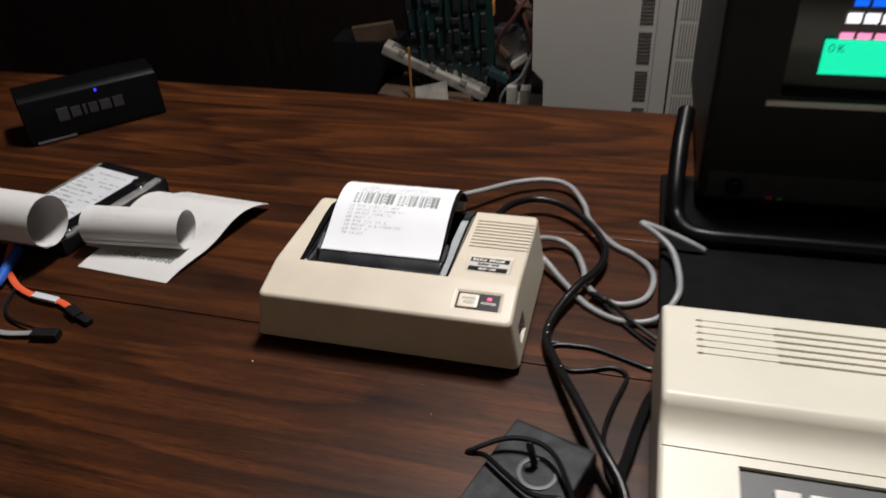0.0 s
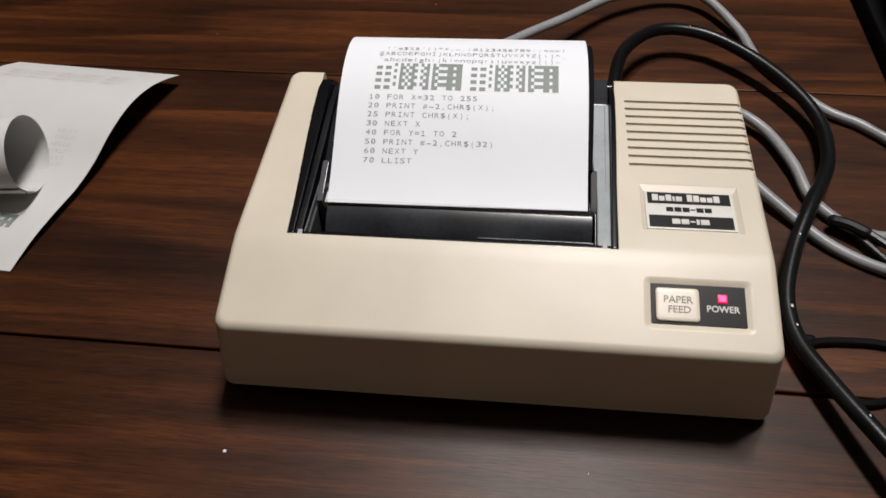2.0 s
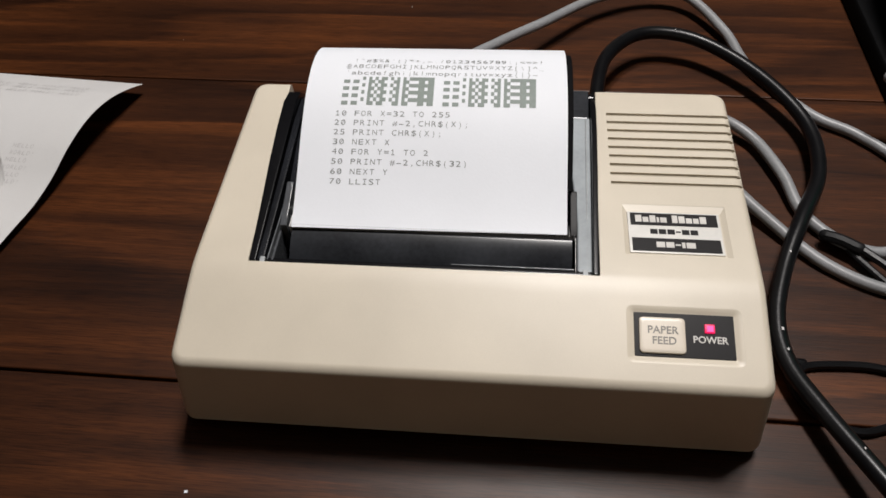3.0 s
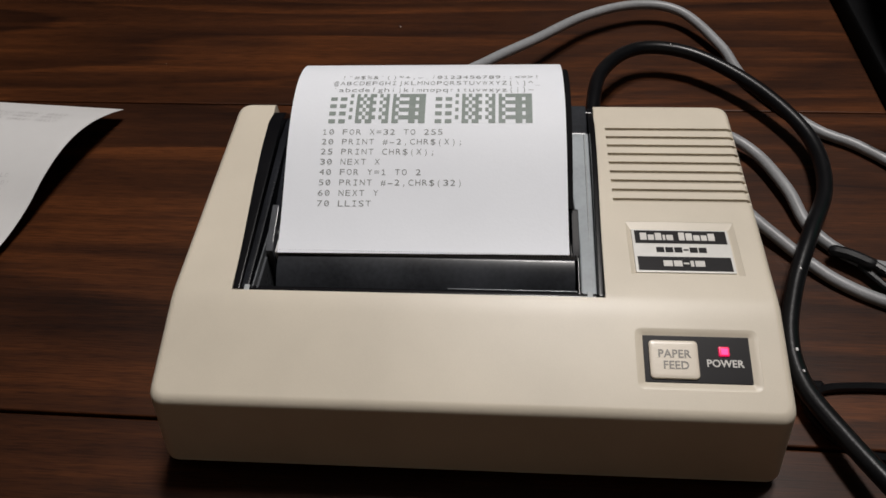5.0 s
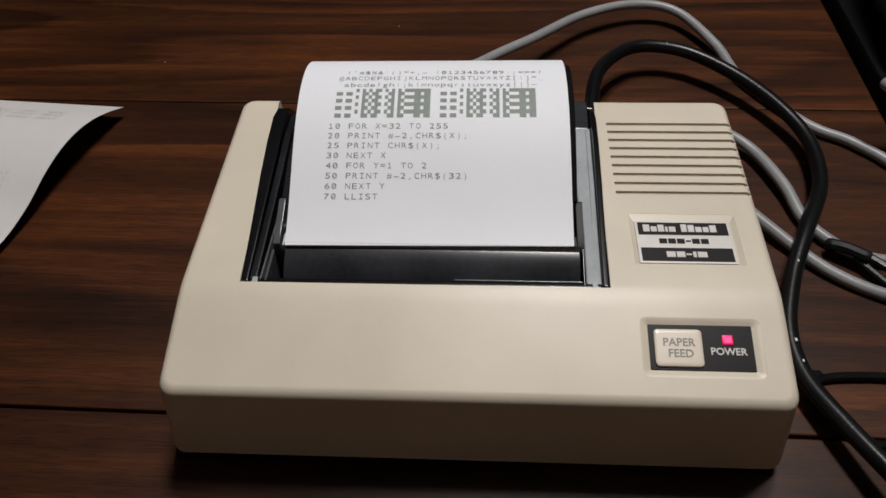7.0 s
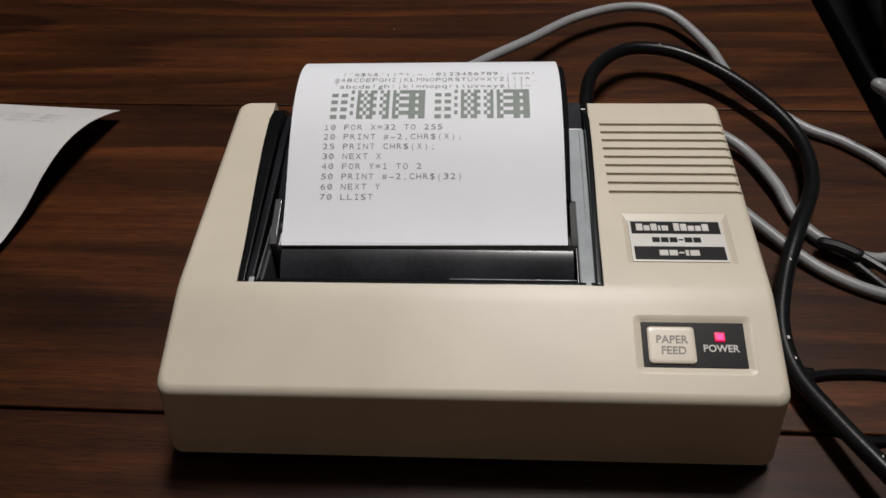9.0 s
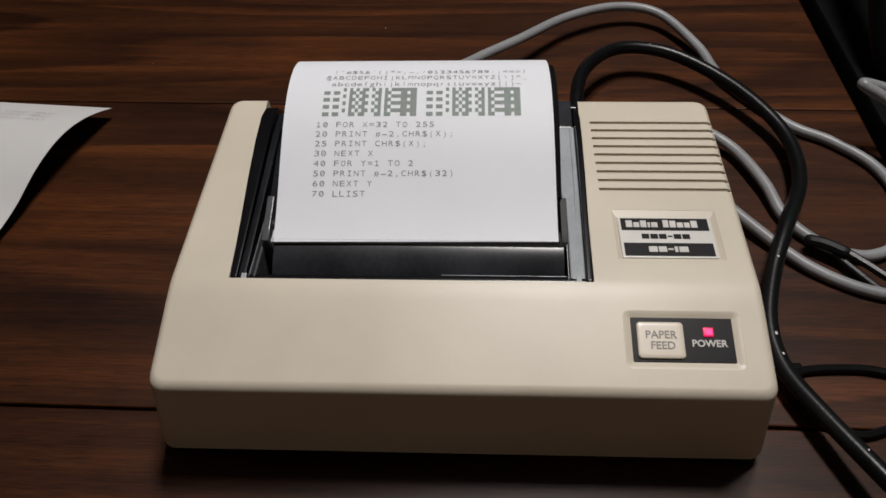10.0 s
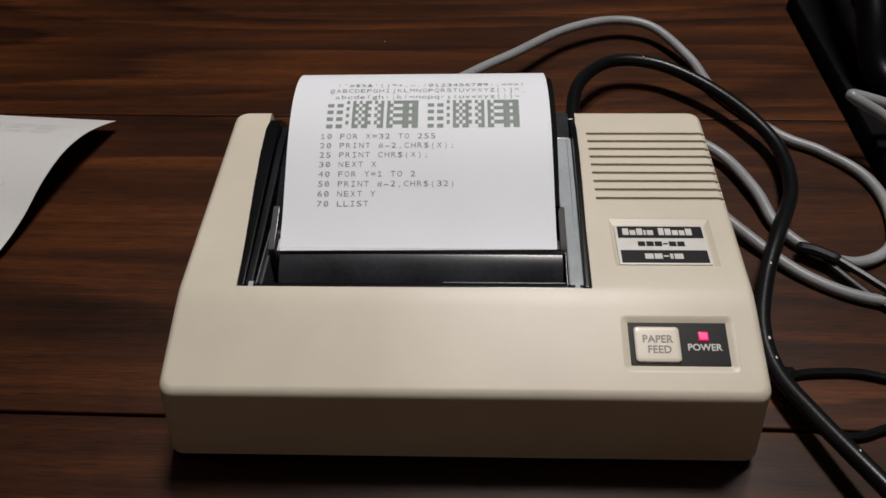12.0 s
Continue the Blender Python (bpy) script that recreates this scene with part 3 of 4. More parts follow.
for x in (0.0142, 0.1372):
    part("clip", box(x, x + 0.0020, 0.0498, 0.0526, 0.0562, 0.0597, 0.0003), M_SMOKE_CLEAR, cover, "small clear acrylic clip")
part("front_lip", box(0.0130, 0.1406, 0.0503, 0.0524, 0.0365, 0.0592, 0.0004), M_BLACK_GLOSS, cover)
# pale sliver painted for the bright line along half the lip
part("lip_edge", box(0.0880, 0.1340, 0.0525, 0.0529, 0.0560, 0.0594, 0.0001), M_SMOKE_GLINT, cover, "acrylic edge with a painted bright glint")
# the front window slants up to the tear bar in three shallow folds
ramp_line = [(0.0532, 0.0400), (0.0532, 0.0562), (0.0560, 0.0588), (0.0600, 0.0612), (0.0640, 0.0624), (0.0650, 0.0622), (0.0650, 0.0400)]
part("front_window", prism(ramp_line, 0.0247, 0.1335, 0.0004, 2), M_SMOKE, cover, "smoked acrylic front window")
part("back_plate", box(0.0155, 0.1460, 0.1500, 0.1530, 0.0365, 0.0585, 0.0008), M_BLACK_GLOSS, cover)
for x in (0.0196, 0.1326):
    tab = prism([(0.066, 0.045), (0.066, 0.0625), (0.070, 0.0640), (0.084, 0.0672), (0.0850, 0.0672), (0.0850, 0.045)], x, x + 0.0026, 0.0003, 2)
    part("guide_tab", tab, M_SMOKE_MID if x < 0.1 else M_BLACK, cover)
for x in (0.0228, 0.1322):
    part("roll_end", box(x, x + 0.0016, 0.0660, 0.0725, 0.0560, 0.0618, 0.0006), M_PAPER_OLD_DIM, cover, "pale end of the paper roll")
saw = bmesh.new()
teeth = 110
for k in range(teeth):
    x = 0.0240 + 0.1105 * k / teeth
    w = 0.1105 / teeth
    vs = [saw.verts.new(q) for q in ((x, 0.0646, 0.0620), (x + w, 0.0646, 0.0620), (x + w / 2, 0.0653, 0.0648), (x, 0.0652, 0.0620), (x + w, 0.0652, 0.0620))]
    saw.faces.new((vs[0], vs[1], vs[2]))
    saw.faces.new((vs[4], vs[3], vs[2]))
    saw.faces.new((vs[1], vs[4], vs[2]))
    saw.faces.new((vs[3], vs[0], vs[2]))
part("tear_bar", saw, M_STEEL, cover, "fine serrated tear bar", smooth=0)
part("rear_block", splay(box(0.1330, 0.1407, 0.1348, 0.1535, 0.0365, 0.0600, 0.001)), M_SMOKE, cover)
part("platen", tube([(0.020, 0.078, 0.055), (0.128, 0.078, 0.055)], 0.006, 12, 2), M_RUBBER, cover)


# ---- the printed paper that stands in the printer ----
def paper_line(y, z, angle, k1, k2, length, n=64):
    out, s = [(y, z)], length / n
    for i in range(n):
        q = (i + 0.5) * s
        th = angle - k1 * q - k2 * q * q
        y, z = y + math.cos(th) * s, z + math.sin(th) * s
        out.append((y, z))
    return out


LENGTH = 0.128
main_line = paper_line(0.0649, 0.0640, 0.2644, -12.324, 224.03, LENGTH)
PAPER_X = (0.0248, 0.1314)
paper = tagged(new("thermal_paper"), "white thermal paper with a printed program listing, curling from a printer", "paper")
part("strip", sheet(main_line, *PAPER_X), M_PAPER, paper, smooth=60)


def on_paper(u, v, lift=0.00012):
    f = max(0.0, min(len(main_line) - 1.001, v / LENGTH * (len(main_line) - 1)))
    i = int(f)
    (y0, z0), (y1, z1) = main_line[i], main_line[i + 1]
    d = math.hypot(y1 - y0, z1 - z0)
    return Vector((u, y0 + (y1 - y0) * (f - i) - (z1 - z0) / d * lift, z0 + (z1 - z0) * (f - i) + (y1 - y0) / d * lift))


# black sheet added below the paper to draw its dark shadow band
under_line = [(y, z - 0.0022) for y, z in main_line[10:58]]
part("paper_shadow_sheet", sheet(under_line, 0.0235, 0.1332, thick=0.0022), M_MATTE, cover, "black curved sheet added for the shadow under the paper", smooth=60)

ROW, COL, X0, S0 = 0.00417, 0.002585, 0.0360, 0.0476
listing = ["10 FOR X=32 TO 255", "20 PRINT #-2,CHR$(X);", "25 PRINT CHR$(X);", "30 NEXT X", "40 FOR Y=1 TO 2", "50 PRINT #-2,CHR$(32)", "60 NEXT Y", "70 LLIST"]
ink = bmesh.new()
for i, text in enumerate(listing):
    letters(ink, text, X0 + 0.0017, S0 - i * ROW, 0.00262, 0.00184, 0.0024, on_paper, -0.008)
above = ["`abcdefghijklmnopqrstuvwxyz{|}~", "@ABCDEFGHIJKLMNOPQRSTUVWXYZ[\\]^_", " !\"#$%&'()*+,-./0123456789:;<=>?"]
for i, text in enumerate(above):
    letters(ink, text, X0 + 0.0036, S0 + (5 + i) * ROW - 0.0002, COL, 0.00196, 0.0025, on_paper, -0.008)
part("printed_listing", ink, M_INK, paper, "grey printed program listing", smooth=0)


def quad_blocks(bm, x, y, rows, cols, place, row=ROW, col=COL):
    """The printer's block graphics: sixteen quarter patterns, line upon line."""
    for r in range(rows):
        for k in range(cols):
            for bit, (qx, qy) in enumerate(((1, 0), (0, 0), (1, 1), (0, 1))):
                if (k % 16) >> bit & 1:
                    u, v = x + (k + qx * 0.5) * col, y - r * row + qy * row / 2
                    n = 3
                    vs = [(bm.verts.new(place(u, v + row / 2 * j / n)), bm.verts.new(place(u + col / 2, v + row / 2 * j / n))) for j in range(n + 1)]
                    for p, q in zip(vs, vs[1:]):
                        bm.faces.new((p[0], p[1], q[1], q[0]))


blocks = bmesh.new()
quad_blocks(blocks, X0, S0 + ROW + 0.0009 + 3 * 0.0036, 4, 32, on_paper, row=0.0036)
part("block_print", blocks, M_INK_GREEN, paper, "grey-green printed block graphics", smooth=0)

# ---- cables by the printer ----
black = tagged(link("black_power_cable", tube([(0.150, 0.156, 0.022), (0.154, 0.190, 0.024), (0.162, 0.226, 0.022), (0.183, 0.252, 0.018), (0.210, 0.253, 0.016), (0.235, 0.236, 0.014), (0.255, 0.210, 0.012), (0.2655, 0.183, 0.010), (0.262, 0.151, 0.011), (0.2465, 0.120, 0.013), (0.2345, 0.094, 0.010), (0.2265, 0.068, 0.008), (0.2265, 0.046, 0.008), (0.234, 0.024, 0.011), (0.247, -0.006, 0.016), (0.263, -0.040, 0.020), (0.279, -0.074, 0.022), (0.296, -0.106, 0.018), (0.302, -0.150, 0.010), (0.303, -0.22, 0.0045)], 0.0037, 12, 8), M_RUBBER), "thick black power cable looping from the printer", "cable")
for fx, fy, fz, fr in ((0.2262, 0.0600, 0.0115, 0.0005), (0.2264, 0.0500, 0.0116, 0.0004), (0.2368, 0.0995, 0.0141, 0.0004), (0.2030, 0.2535, 0.0200, 0.0003), (0.2425, 0.0050, 0.0182, 0.0003)):
    part("fleck", box(fx - fr, fx + fr, fy - fr * 1.5, fy + fr * 1.5, fz, fz + 0.0005, 0.0001, 1), M_PAPER_OLD_DIM, black, "pale fleck of dirt")
grey = tagged(link("grey_serial_cable", tube([(0.070, 0.164, 0.030), (0.080, 0.205, 0.030), (0.103, 0.238, 0.022), (0.128, 0.262, 0.018), (0.160, 0.292, 0.014), (0.192, 0.306, 0.012), (0.218, 0.301, 0.010), (0.237, 0.272, 0.006), (0.247, 0.242, 0.003), (0.272, 0.204, 0.003), (0.292, 0.189, 0.003), (0.308, 0.170, 0.003), (0.312, 0.146, 0.003), (0.304, 0.120, 0.003), (0.284, 0.109, 0.003), (0.265, 0.1165, 0.003), (0.252, 0.133, 0.004), (0.247, 0.155, 0.006), (0.237, 0.181, 0.006), (0.220, 0.193, 0.009), (0.200, 0.186, 0.014), (0.180, 0.170, 0.018), (0.172, 0.156, 0.020)], 0.0029, 10, 8), M_GREYCABLE), "grey vinyl serial cable looping on the table", "cable")
grey2 = tagged(link("grey_serial_cable", tube([(0.185, 0.156, 0.018), (0.205, 0.158, 0.013), (0.231, 0.130, 0.006), (0.2565, 0.1015, 0.003), (0.286, 0.0865, 0.003), (0.314, 0.090, 0.006), (0.330, 0.108, 0.017), (0.333, 0.134, 0.019), (0.327, 0.168, 0.024), (0.314, 0.184, 0.030), (0.299, 0.192, 0.036), (0.300, 0.195, 0.036), (0.320, 0.192, 0.031), (0.345, 0.1885, 0.022), (0.356, 0.188, 0.016)], 0.0029, 10, 8), M_GREYCABLE), "grey vinyl serial cable bent back over a black base", "cable")


def cord(points, r, label, flat=1.0):
    return tagged(link("thin_black_cord", tube(points, r, 8, 8, flat), M_RUBBER), label, "cable", "thin black cords")


cord([(0.229, 0.042, 0.002), (0.236, 0.0475, 0.002), (0.250, 0.0490, 0.002), (0.266, 0.0482, 0.002), (0.284, 0.0425, 0.002), (0.313, 0.0315, 0.002)], 0.0019, "thin black cord lying across the table")
cord([(0.236, 0.0495, 0.002), (0.2300, 0.0490, 0.002), (0.2278, 0.0420, 0.002), (0.2295, 0.0345, 0.002), (0.236, 0.0255, 0.002), (0.250, 0.0190, 0.002), (0.265, 0.0225, 0.002), (0.2825, 0.0285, 0.002), (0.2935, 0.0210, 0.002), (0.2905, 0.0045, 0.003), (0.285, -0.015, 0.004), (0.280, -0.045, 0.005), (0.284, -0.075, 0.004), (0.293, -0.100, 0.003), (0.300, -0.16, 0.002)], 0.0018, "thin black cord curling towards the black power brick")
joint = cord([(0.262, 0.114, 0.0075), (0.273, 0.106, 0.008), (0.291, 0.086, 0.008), (0.312, 0.068, 0.006), (0.330, 0.056, 0.004)], 0.0020, "thin black cord taped to a grey cable")
part("tape_sleeve", tube([(0.2575, 0.1165, 0.0062), (0.264, 0.1125, 0.0078), (0.272, 0.1068, 0.008)], 0.0027, 8, 4), M_BLACK, joint)
cord([(0.268, 0.1085, 0.005), (0.284, 0.088, 0.003), (0.301, 0.070, 0.002), (0.322, 0.050, 0.002)], 0.0016, "thin black cord beside the grey cable")
cord([(0.318, 0.008, 0.005), (0.311, -0.006, 0.005), (0.304, -0.033, 0.005), (0.298, -0.062, 0.005), (0.293, -0.090, 0.005), (0.296, -0.15, 0.005)], 0.0042, "stout black cord beside the computer")

# ---- the power brick ----
brick = thing("power_brick", pose(0.2350, -0.115, 0, 0, 0, -19), "black plastic power brick with its cord, on the table", "power adapter")
part("case", prism([(-0.043, 0.0), (-0.045, 0.003), (-0.041, 0.031), (-0.038, 0.033), (0.038, 0.033), (0.041, 0.031), (0.045, 0.003), (0.043, 0.0)], -0.030, 0.030, 0.0028, 3, 15), M_DUSTY, brick)
ring = lathe([(0.0135, 0.0325), (0.0135, 0.0338), (0.0118, 0.0342), (0.0105, 0.0338), (0.0100, 0.0325)], 28)
ring.transform(pose(0.004, 0.004, 0))
part("ring", ring, M_GREYKEY, brick)
part("strain_relief", tube([(0.000, 0.008, 0.035), (-0.002, 0.008, 0.044), (-0.005, 0.010, 0.050)], 0.0026, 8, 4), M_RUBBER, brick)
cordline = [(0.036, -0.010, 0.038), (0.026, 0.002, 0.040), (0.010, 0.016, 0.042), (-0.006, 0.019, 0.043), (-0.024, 0.012, 0.042), (-0.041, -0.006, 0.038), (-0.040, -0.004, 0.034), (-0.030, -0.004, 0.038), (-0.012, -0.010, 0.0385), (0.010, -0.016, 0.0385), (0.027, -0.010, 0.0385)]
part("cord", tube(cordline, 0.0018, 8, 8), M_RUBBER, brick)

# ---- loose printed strips ----
lean = math.radians(11)


def strip_place(x, y, a, twist=0.0):
    ca, sa = math.cos(a), math.sin(a)

    def f(p):
        return Vector((x + p.x * ca - p.y * sa, y + p.x * sa + p.y * ca, p.z + twist * p.x * p.y))
    return f


def smooth_line(points, steps=6):
    return [(q.y, q.z) for q in glide([(0, y, z) for y, z in points], steps)]


low_line = smooth_line([(0.0, 0.0008), (0.018, 0.0040), (0.036, 0.0052), (0.054, 0.0056), (0.071, 0.0088), (0.088, 0.0146), (0.103, 0.0178), (0.116, 0.0182), (0.129, 0.0160), (0.141, 0.0116), (0.1515, 0.0064)])
strip = tagged(new("printed_strip"), "loose wavy strip of white thermal paper with faded print", "paper")
flat_place = strip_place(-0.2012, 0.0716, math.radians(-5.0))


def place_a(p):
    """The strip swings a little sideways as it rises."""
    return flat_place(Vector((p.x + 0.20 * p.y, p.y, p.z)))


part("strip", sheet(low_line, -0.054, 0.054, place_a), M_PAPER_OLD_DIM, strip, smooth=60)


def on_line(line, place, lift=0.00013):
    run = [0.0]
    for p, q in zip(line, line[1:]):
        run.append(run[-1] + math.hypot(q[0] - p[0], q[1] - p[1]))

    def f(u, v):
        i = max(0, min(len(run) - 2, int(np.searchsorted(run, v)) - 1))
        k = (v - run[i]) / (run[i + 1] - run[i])
        (y0, z0), (y1, z1) = line[i], line[i + 1]
        d = math.hypot(y1 - y0, z1 - z0)
        return place(Vector((u, y0 + (y1 - y0) * k - (z1 - z0) / d * lift, z0 + (z1 - z0) * k + (y1 - y0) / d * lift)))
    return f


faded = bmesh.new()
on_low = on_line(low_line, place_a)
for i, text in enumerate(("HELLO", "WORLD!", "HELLO", "WORLD!", "HELLO", "WORLD!")):
    letters(faded, text, 0.0230, 0.0880 - i * 0.0042, 0.00247, 0.0017, 0.0024, on_low, -0.004)
part("faded_column", faded, M_INK_FADED, strip, smooth=0)
faded = bmesh.new()
for i in range(3):
    letters(faded, "HELLO WORLD! HELLO WORLD! HELLO", -0.042, 0.1370 - i * 0.0042, 0.00247, 0.0017, 0.0024, on_low, -0.004)
part("faded_rows", faded, M_INK_FADED, strip, smooth=0)
fb = bmesh.new()
quad_blocks(fb, -0.046, 0.0285, 2, 32, on_low)
part("block_print", fb, M_INK_GREEN, strip, smooth=0)

back_line = smooth_line([(0.0, 0.0010), (0.030, 0.0035), (0.055, 0.0090), (0.072, 0.0135), (0.084, 0.0148), (0.096, 0.0130), (0.108, 0.008), (0.114, 0.0040)])
strip2 = tagged(new("printed_strip"), "second loose strip of thermal paper lying half under the first", "paper")
part("strip", sheet(back_line, -0.054, 0.054, strip_place(-0.2300, 0.108, math.radians(-6))), M_PAPER_OLD_DIM, strip2, smooth=60)


def curl(name, a, b, r, start, sweep, grow, label, ink_rows):
    """A strip of paper rolled up by itself; its axis runs from a to b."""
    a, b = Vector(a), Vector(b)
    axis = (b - a).normalized()
    up = Vector((0, 0, 1))
    side = axis.cross(up).normalized()
    up = side.cross(axis)
    n = 60
    bm = bmesh.new()
    outer, inner_ = [], []

    def at(q, lift=0.0):
        th = math.radians(start + sweep * q)
        rr = r * (1 + grow * q) + lift
        return side * math.cos(th) * rr + up * math.sin(th) * rr

    for i in range(n + 1):
        outer.append([bm.verts.new(e + at(i / n)) for e in (a, b)])
        inner_.append([bm.verts.new(e + at(i / n, -0.0001)) for e in (a, b)])
    for i in range(n):
        bm.faces.new((outer[i][0], outer[i][1], outer[i + 1][1], outer[i + 1][0]))
        bm.faces.new((inner_[i][0], inner_[i][1], inner_[i + 1][1], inner_[i + 1][0]))
        for k in (0, 1):
            bm.faces.new((outer[i][k], outer[i + 1][k], inner_[i + 1][k], inner_[i][k]))
    for i in (0, n):
        bm.faces.new((outer[i][0], outer[i][1], inner_[i][1], inner_[i][0]))
    ob = tagged(new(name), label, "paper", "curled strips")
    part("strip", bm, M_PAPER_OLD_DIM, ob, smooth=60)
    if ink_rows:
        ib = bmesh.new()
        arc = r * math.radians(abs(sweep))
        size = (b - a).length

        def on(u, v):
            q = v / arc
            return a + axis * u + at(q, 0.00013)
        for v, text in ink_rows:
            letters(ib, text, 0.014, v, 0.00247, 0.0017, 0.0024, on, -0.004)
        part("faded_print", ib, M_INK_FADED, ob, smooth=0)
    return ob


curl("curled_strip", (-0.2585, 0.1165, 0.0260), (-0.1515, 0.1245, 0.0260), 0.0195, -60, 400, 0.06, "white thermal paper strip curled into a tube on a flat strip", [(0.036 + 0.0042 * i, t) for i, t in enumerate(("30 NEXT X", "25 PRINT CHR$(X);", "20 PRINT", "10 FOR X=32 TO 255"))])
curl("curled_strip", (-0.385, 0.0915, 0.0480), (-0.277, 0.0840, 0.0480), 0.0255, -80, 385, 0.05, "thermal paper strip curled into a wide tube on a hard drive", [(0.030 + 0.0042 * i, "40 FOR Y=1 TO 2") for i in range(6)])

# ---- the hard drive ----
drive = thing("hard_drive", pose(-0.3085, 0.1735, 0, 0, 0, -14.4), "black bare hard disk drive with a white label", "hard drive")
part("body", box(-0.0508, 0.0508, -0.0735, 0.0735, 0.001, 0.0195, 0.0022, 2), M_BLACK, drive)
lid = part("lid", box(-0.0455, 0.0425, -0.070, 0.0700, 0.0195, 0.0222, 0.0012, 2), M_BLACK_GLOSS, drive)
part("label_sheet", box(-0.043, 0.026, -0.062, 0.0560, 0.0222, 0.0224), M_LABEL, lid, "white printed label", smooth=0)
bars = bmesh.new()
rnd = random.Random(4)
for i in range(14):
    y = -0.056 + i * 0.0077
    x = -0.039
    while x < 0.018:
        w = rnd.uniform(0.003, 0.014)
        if rnd.random() < 0.7:
            box(x, min(x + w, 0.022), y, y + rnd.choice((0.0012, 0.0022)), 0.0224, 0.02247, bm=bars)
        x += w + 0.003
part("label_print", bars, M_GREYCABLE, lid, smooth=0)
for x in (-0.0465, 0.0465):
    part("side_rim", box(x - 0.0042, x + 0.0042, -0.066, 0.066, 0.0170, 0.0214, 0.0012, 2), M_RIM, drive, "bare metal rim")
for y in (-0.058, -0.012, 0.040):
    screw = lathe([(0.0046, 0.019), (0.0046, 0.0236), (0.0036, 0.0246), (0.0012, 0.0240)], 16)
    screw.transform(pose(0.0445, y, 0))
    part("screw", screw, M_CHROME, drive)
cap = lathe([(0.0085, 0.0218), (0.0085, 0.0228), (0.0060, 0.0232), (0.0015, 0.0232)], 20)
cap.transform(pose(0.0330, 0.050, 0))
part("spindle_cap", cap, M_CHROME, drive)
part("connector", box(-0.030, 0.044, 0.0735, 0.0790, 0.003, 0.0105, 0.0008), M_BLACK, drive)

# ---- data cables in front of the drive ----
sata = tagged(new("sata_cable"), "flat orange-red data cable with white label and black plug", "cable")
part("ribbon", tube([(-0.338, 0.085, 0.012), (-0.3224, 0.0578, 0.008), (-0.3049, 0.0425, 0.006), (-0.286, 0.0300, 0.005), (-0.2607, 0.0210, 0.005), (-0.2325, 0.0182, 0.005), (-0.2134, 0.0105, 0.006)], 0.0032, 8, 8, 0.35), M_ORANGE, sata)
part("label_tag", box(-0.0150, 0.0150, -0.0036, 0.0036, -0.0010, 0.0018, 0.0005, m=pose(-0.2470, 0.0194, 0.0055, 0, 0, -7)), M_LABEL, sata)
part("plug", box(-0.0095, 0.0095, -0.0050, 0.0050, -0.0055, 0.0022, 0.0010, m=pose(-0.2060, 0.0062, 0.0060, 0, 0, -28)), M_BLACK, sata)
part("plug_tail", box(-0.0085, 0.0085, -0.0036, 0.0036, -0.0045, 0.0006, 0.0008, m=pose(-0.1915, 0.0, 0.0052, 0, 0, -20)), M_BLACK, sata)
pw = tagged(new("drive_power_cable"), "grey-blue flat drive cable with black plugs", "cable")
part("ribbon", tube([(-0.340, -0.010, 0.006), (-0.290, -0.022, 0.004), (-0.256, -0.031, 0.004), (-0.224, -0.0270, 0.005)], 0.0030, 8, 8, 0.4), M_GREYCABLE, pw)
part("plug", box(-0.0125, 0.0125, -0.0055, 0.0055, -0.0055, 0.0020, 0.0010, m=pose(-0.2120, -0.0262, 0.0060, 0, 0, 8)), M_BLACK, pw)
part("wire", tube([(-0.300, 0.052, 0.004), (-0.288, 0.022, 0.003), (-0.279, 0.002, 0.003), (-0.262, -0.012, 0.003), (-0.225, -0.022, 0.005)], 0.0014, 8, 8), M_RUBBER, pw)
tagged(link("blue_cable", tube([(-0.325, 0.080, 0.012), (-0.315, 0.050, 0.010), (-0.309, 0.028, 0.008), (-0.314, 0.012, 0.007), (-0.335, -0.020, 0.006)], 0.0050, 10, 8), M_BLUE), "bright blue cable on the table", "cable")
tagged(link("green_cable", tube([(-0.345, 0.060, 0.008), (-0.3225, 0.028, 0.007), (-0.305, 0.004, 0.006), (-0.290, -0.030, 0.005), (-0.300, -0.070, 0.005)], 0.0050, 10, 8), M_GREEN), "dark green cable on the table", "cable")

# ---- the black speaker ----
ang = math.degrees(math.atan2(0.122, 0.118))
speaker = thing("speaker", pose(-0.432, 0.371, 0, 0, 0, ang), "glossy black bar speaker with a blue light", "speaker")
part("cabinet", prism([(0.0, 0.003), (0.004, 0.0), (0.075, 0.0), (0.080, 0.005), (0.074, 0.056), (0.066, 0.064), (0.014, 0.065), (0.006, 0.060)], -0.088, 0.092, 0.004, 3), M_SPEAKER, speaker)
part("base_strip", box(-0.080, -0.030, -0.0022, 0.002, 0.002, 0.0050, 0.0008), M_STEEL, speaker, "dull metal strip")
part("light", box(0.0080, 0.0110, 0.0025, 0.0060, 0.0545, 0.0572, 0.0006), M_BLUE_LED, speaker, "lit blue light")
x = -0.045
for k, (w, h) in enumerate(((0.014, 0.017), (0.012, 0.013), (0.004, 0.013), (0.011, 0.013), (0.014, 0.013), (0.013, 0.014))):
    part("mark", box(x, x + w, 0.0018, 0.0042, 0.034 - h / 2, 0.034 + h / 2), M_DIMGREY, speaker, smooth=0)
    x += w + 0.0035

# ---- the home computer ----
computer = thing("home_computer", Matrix(), "ivory plastic home computer with vent slots and keyboard", "computer")
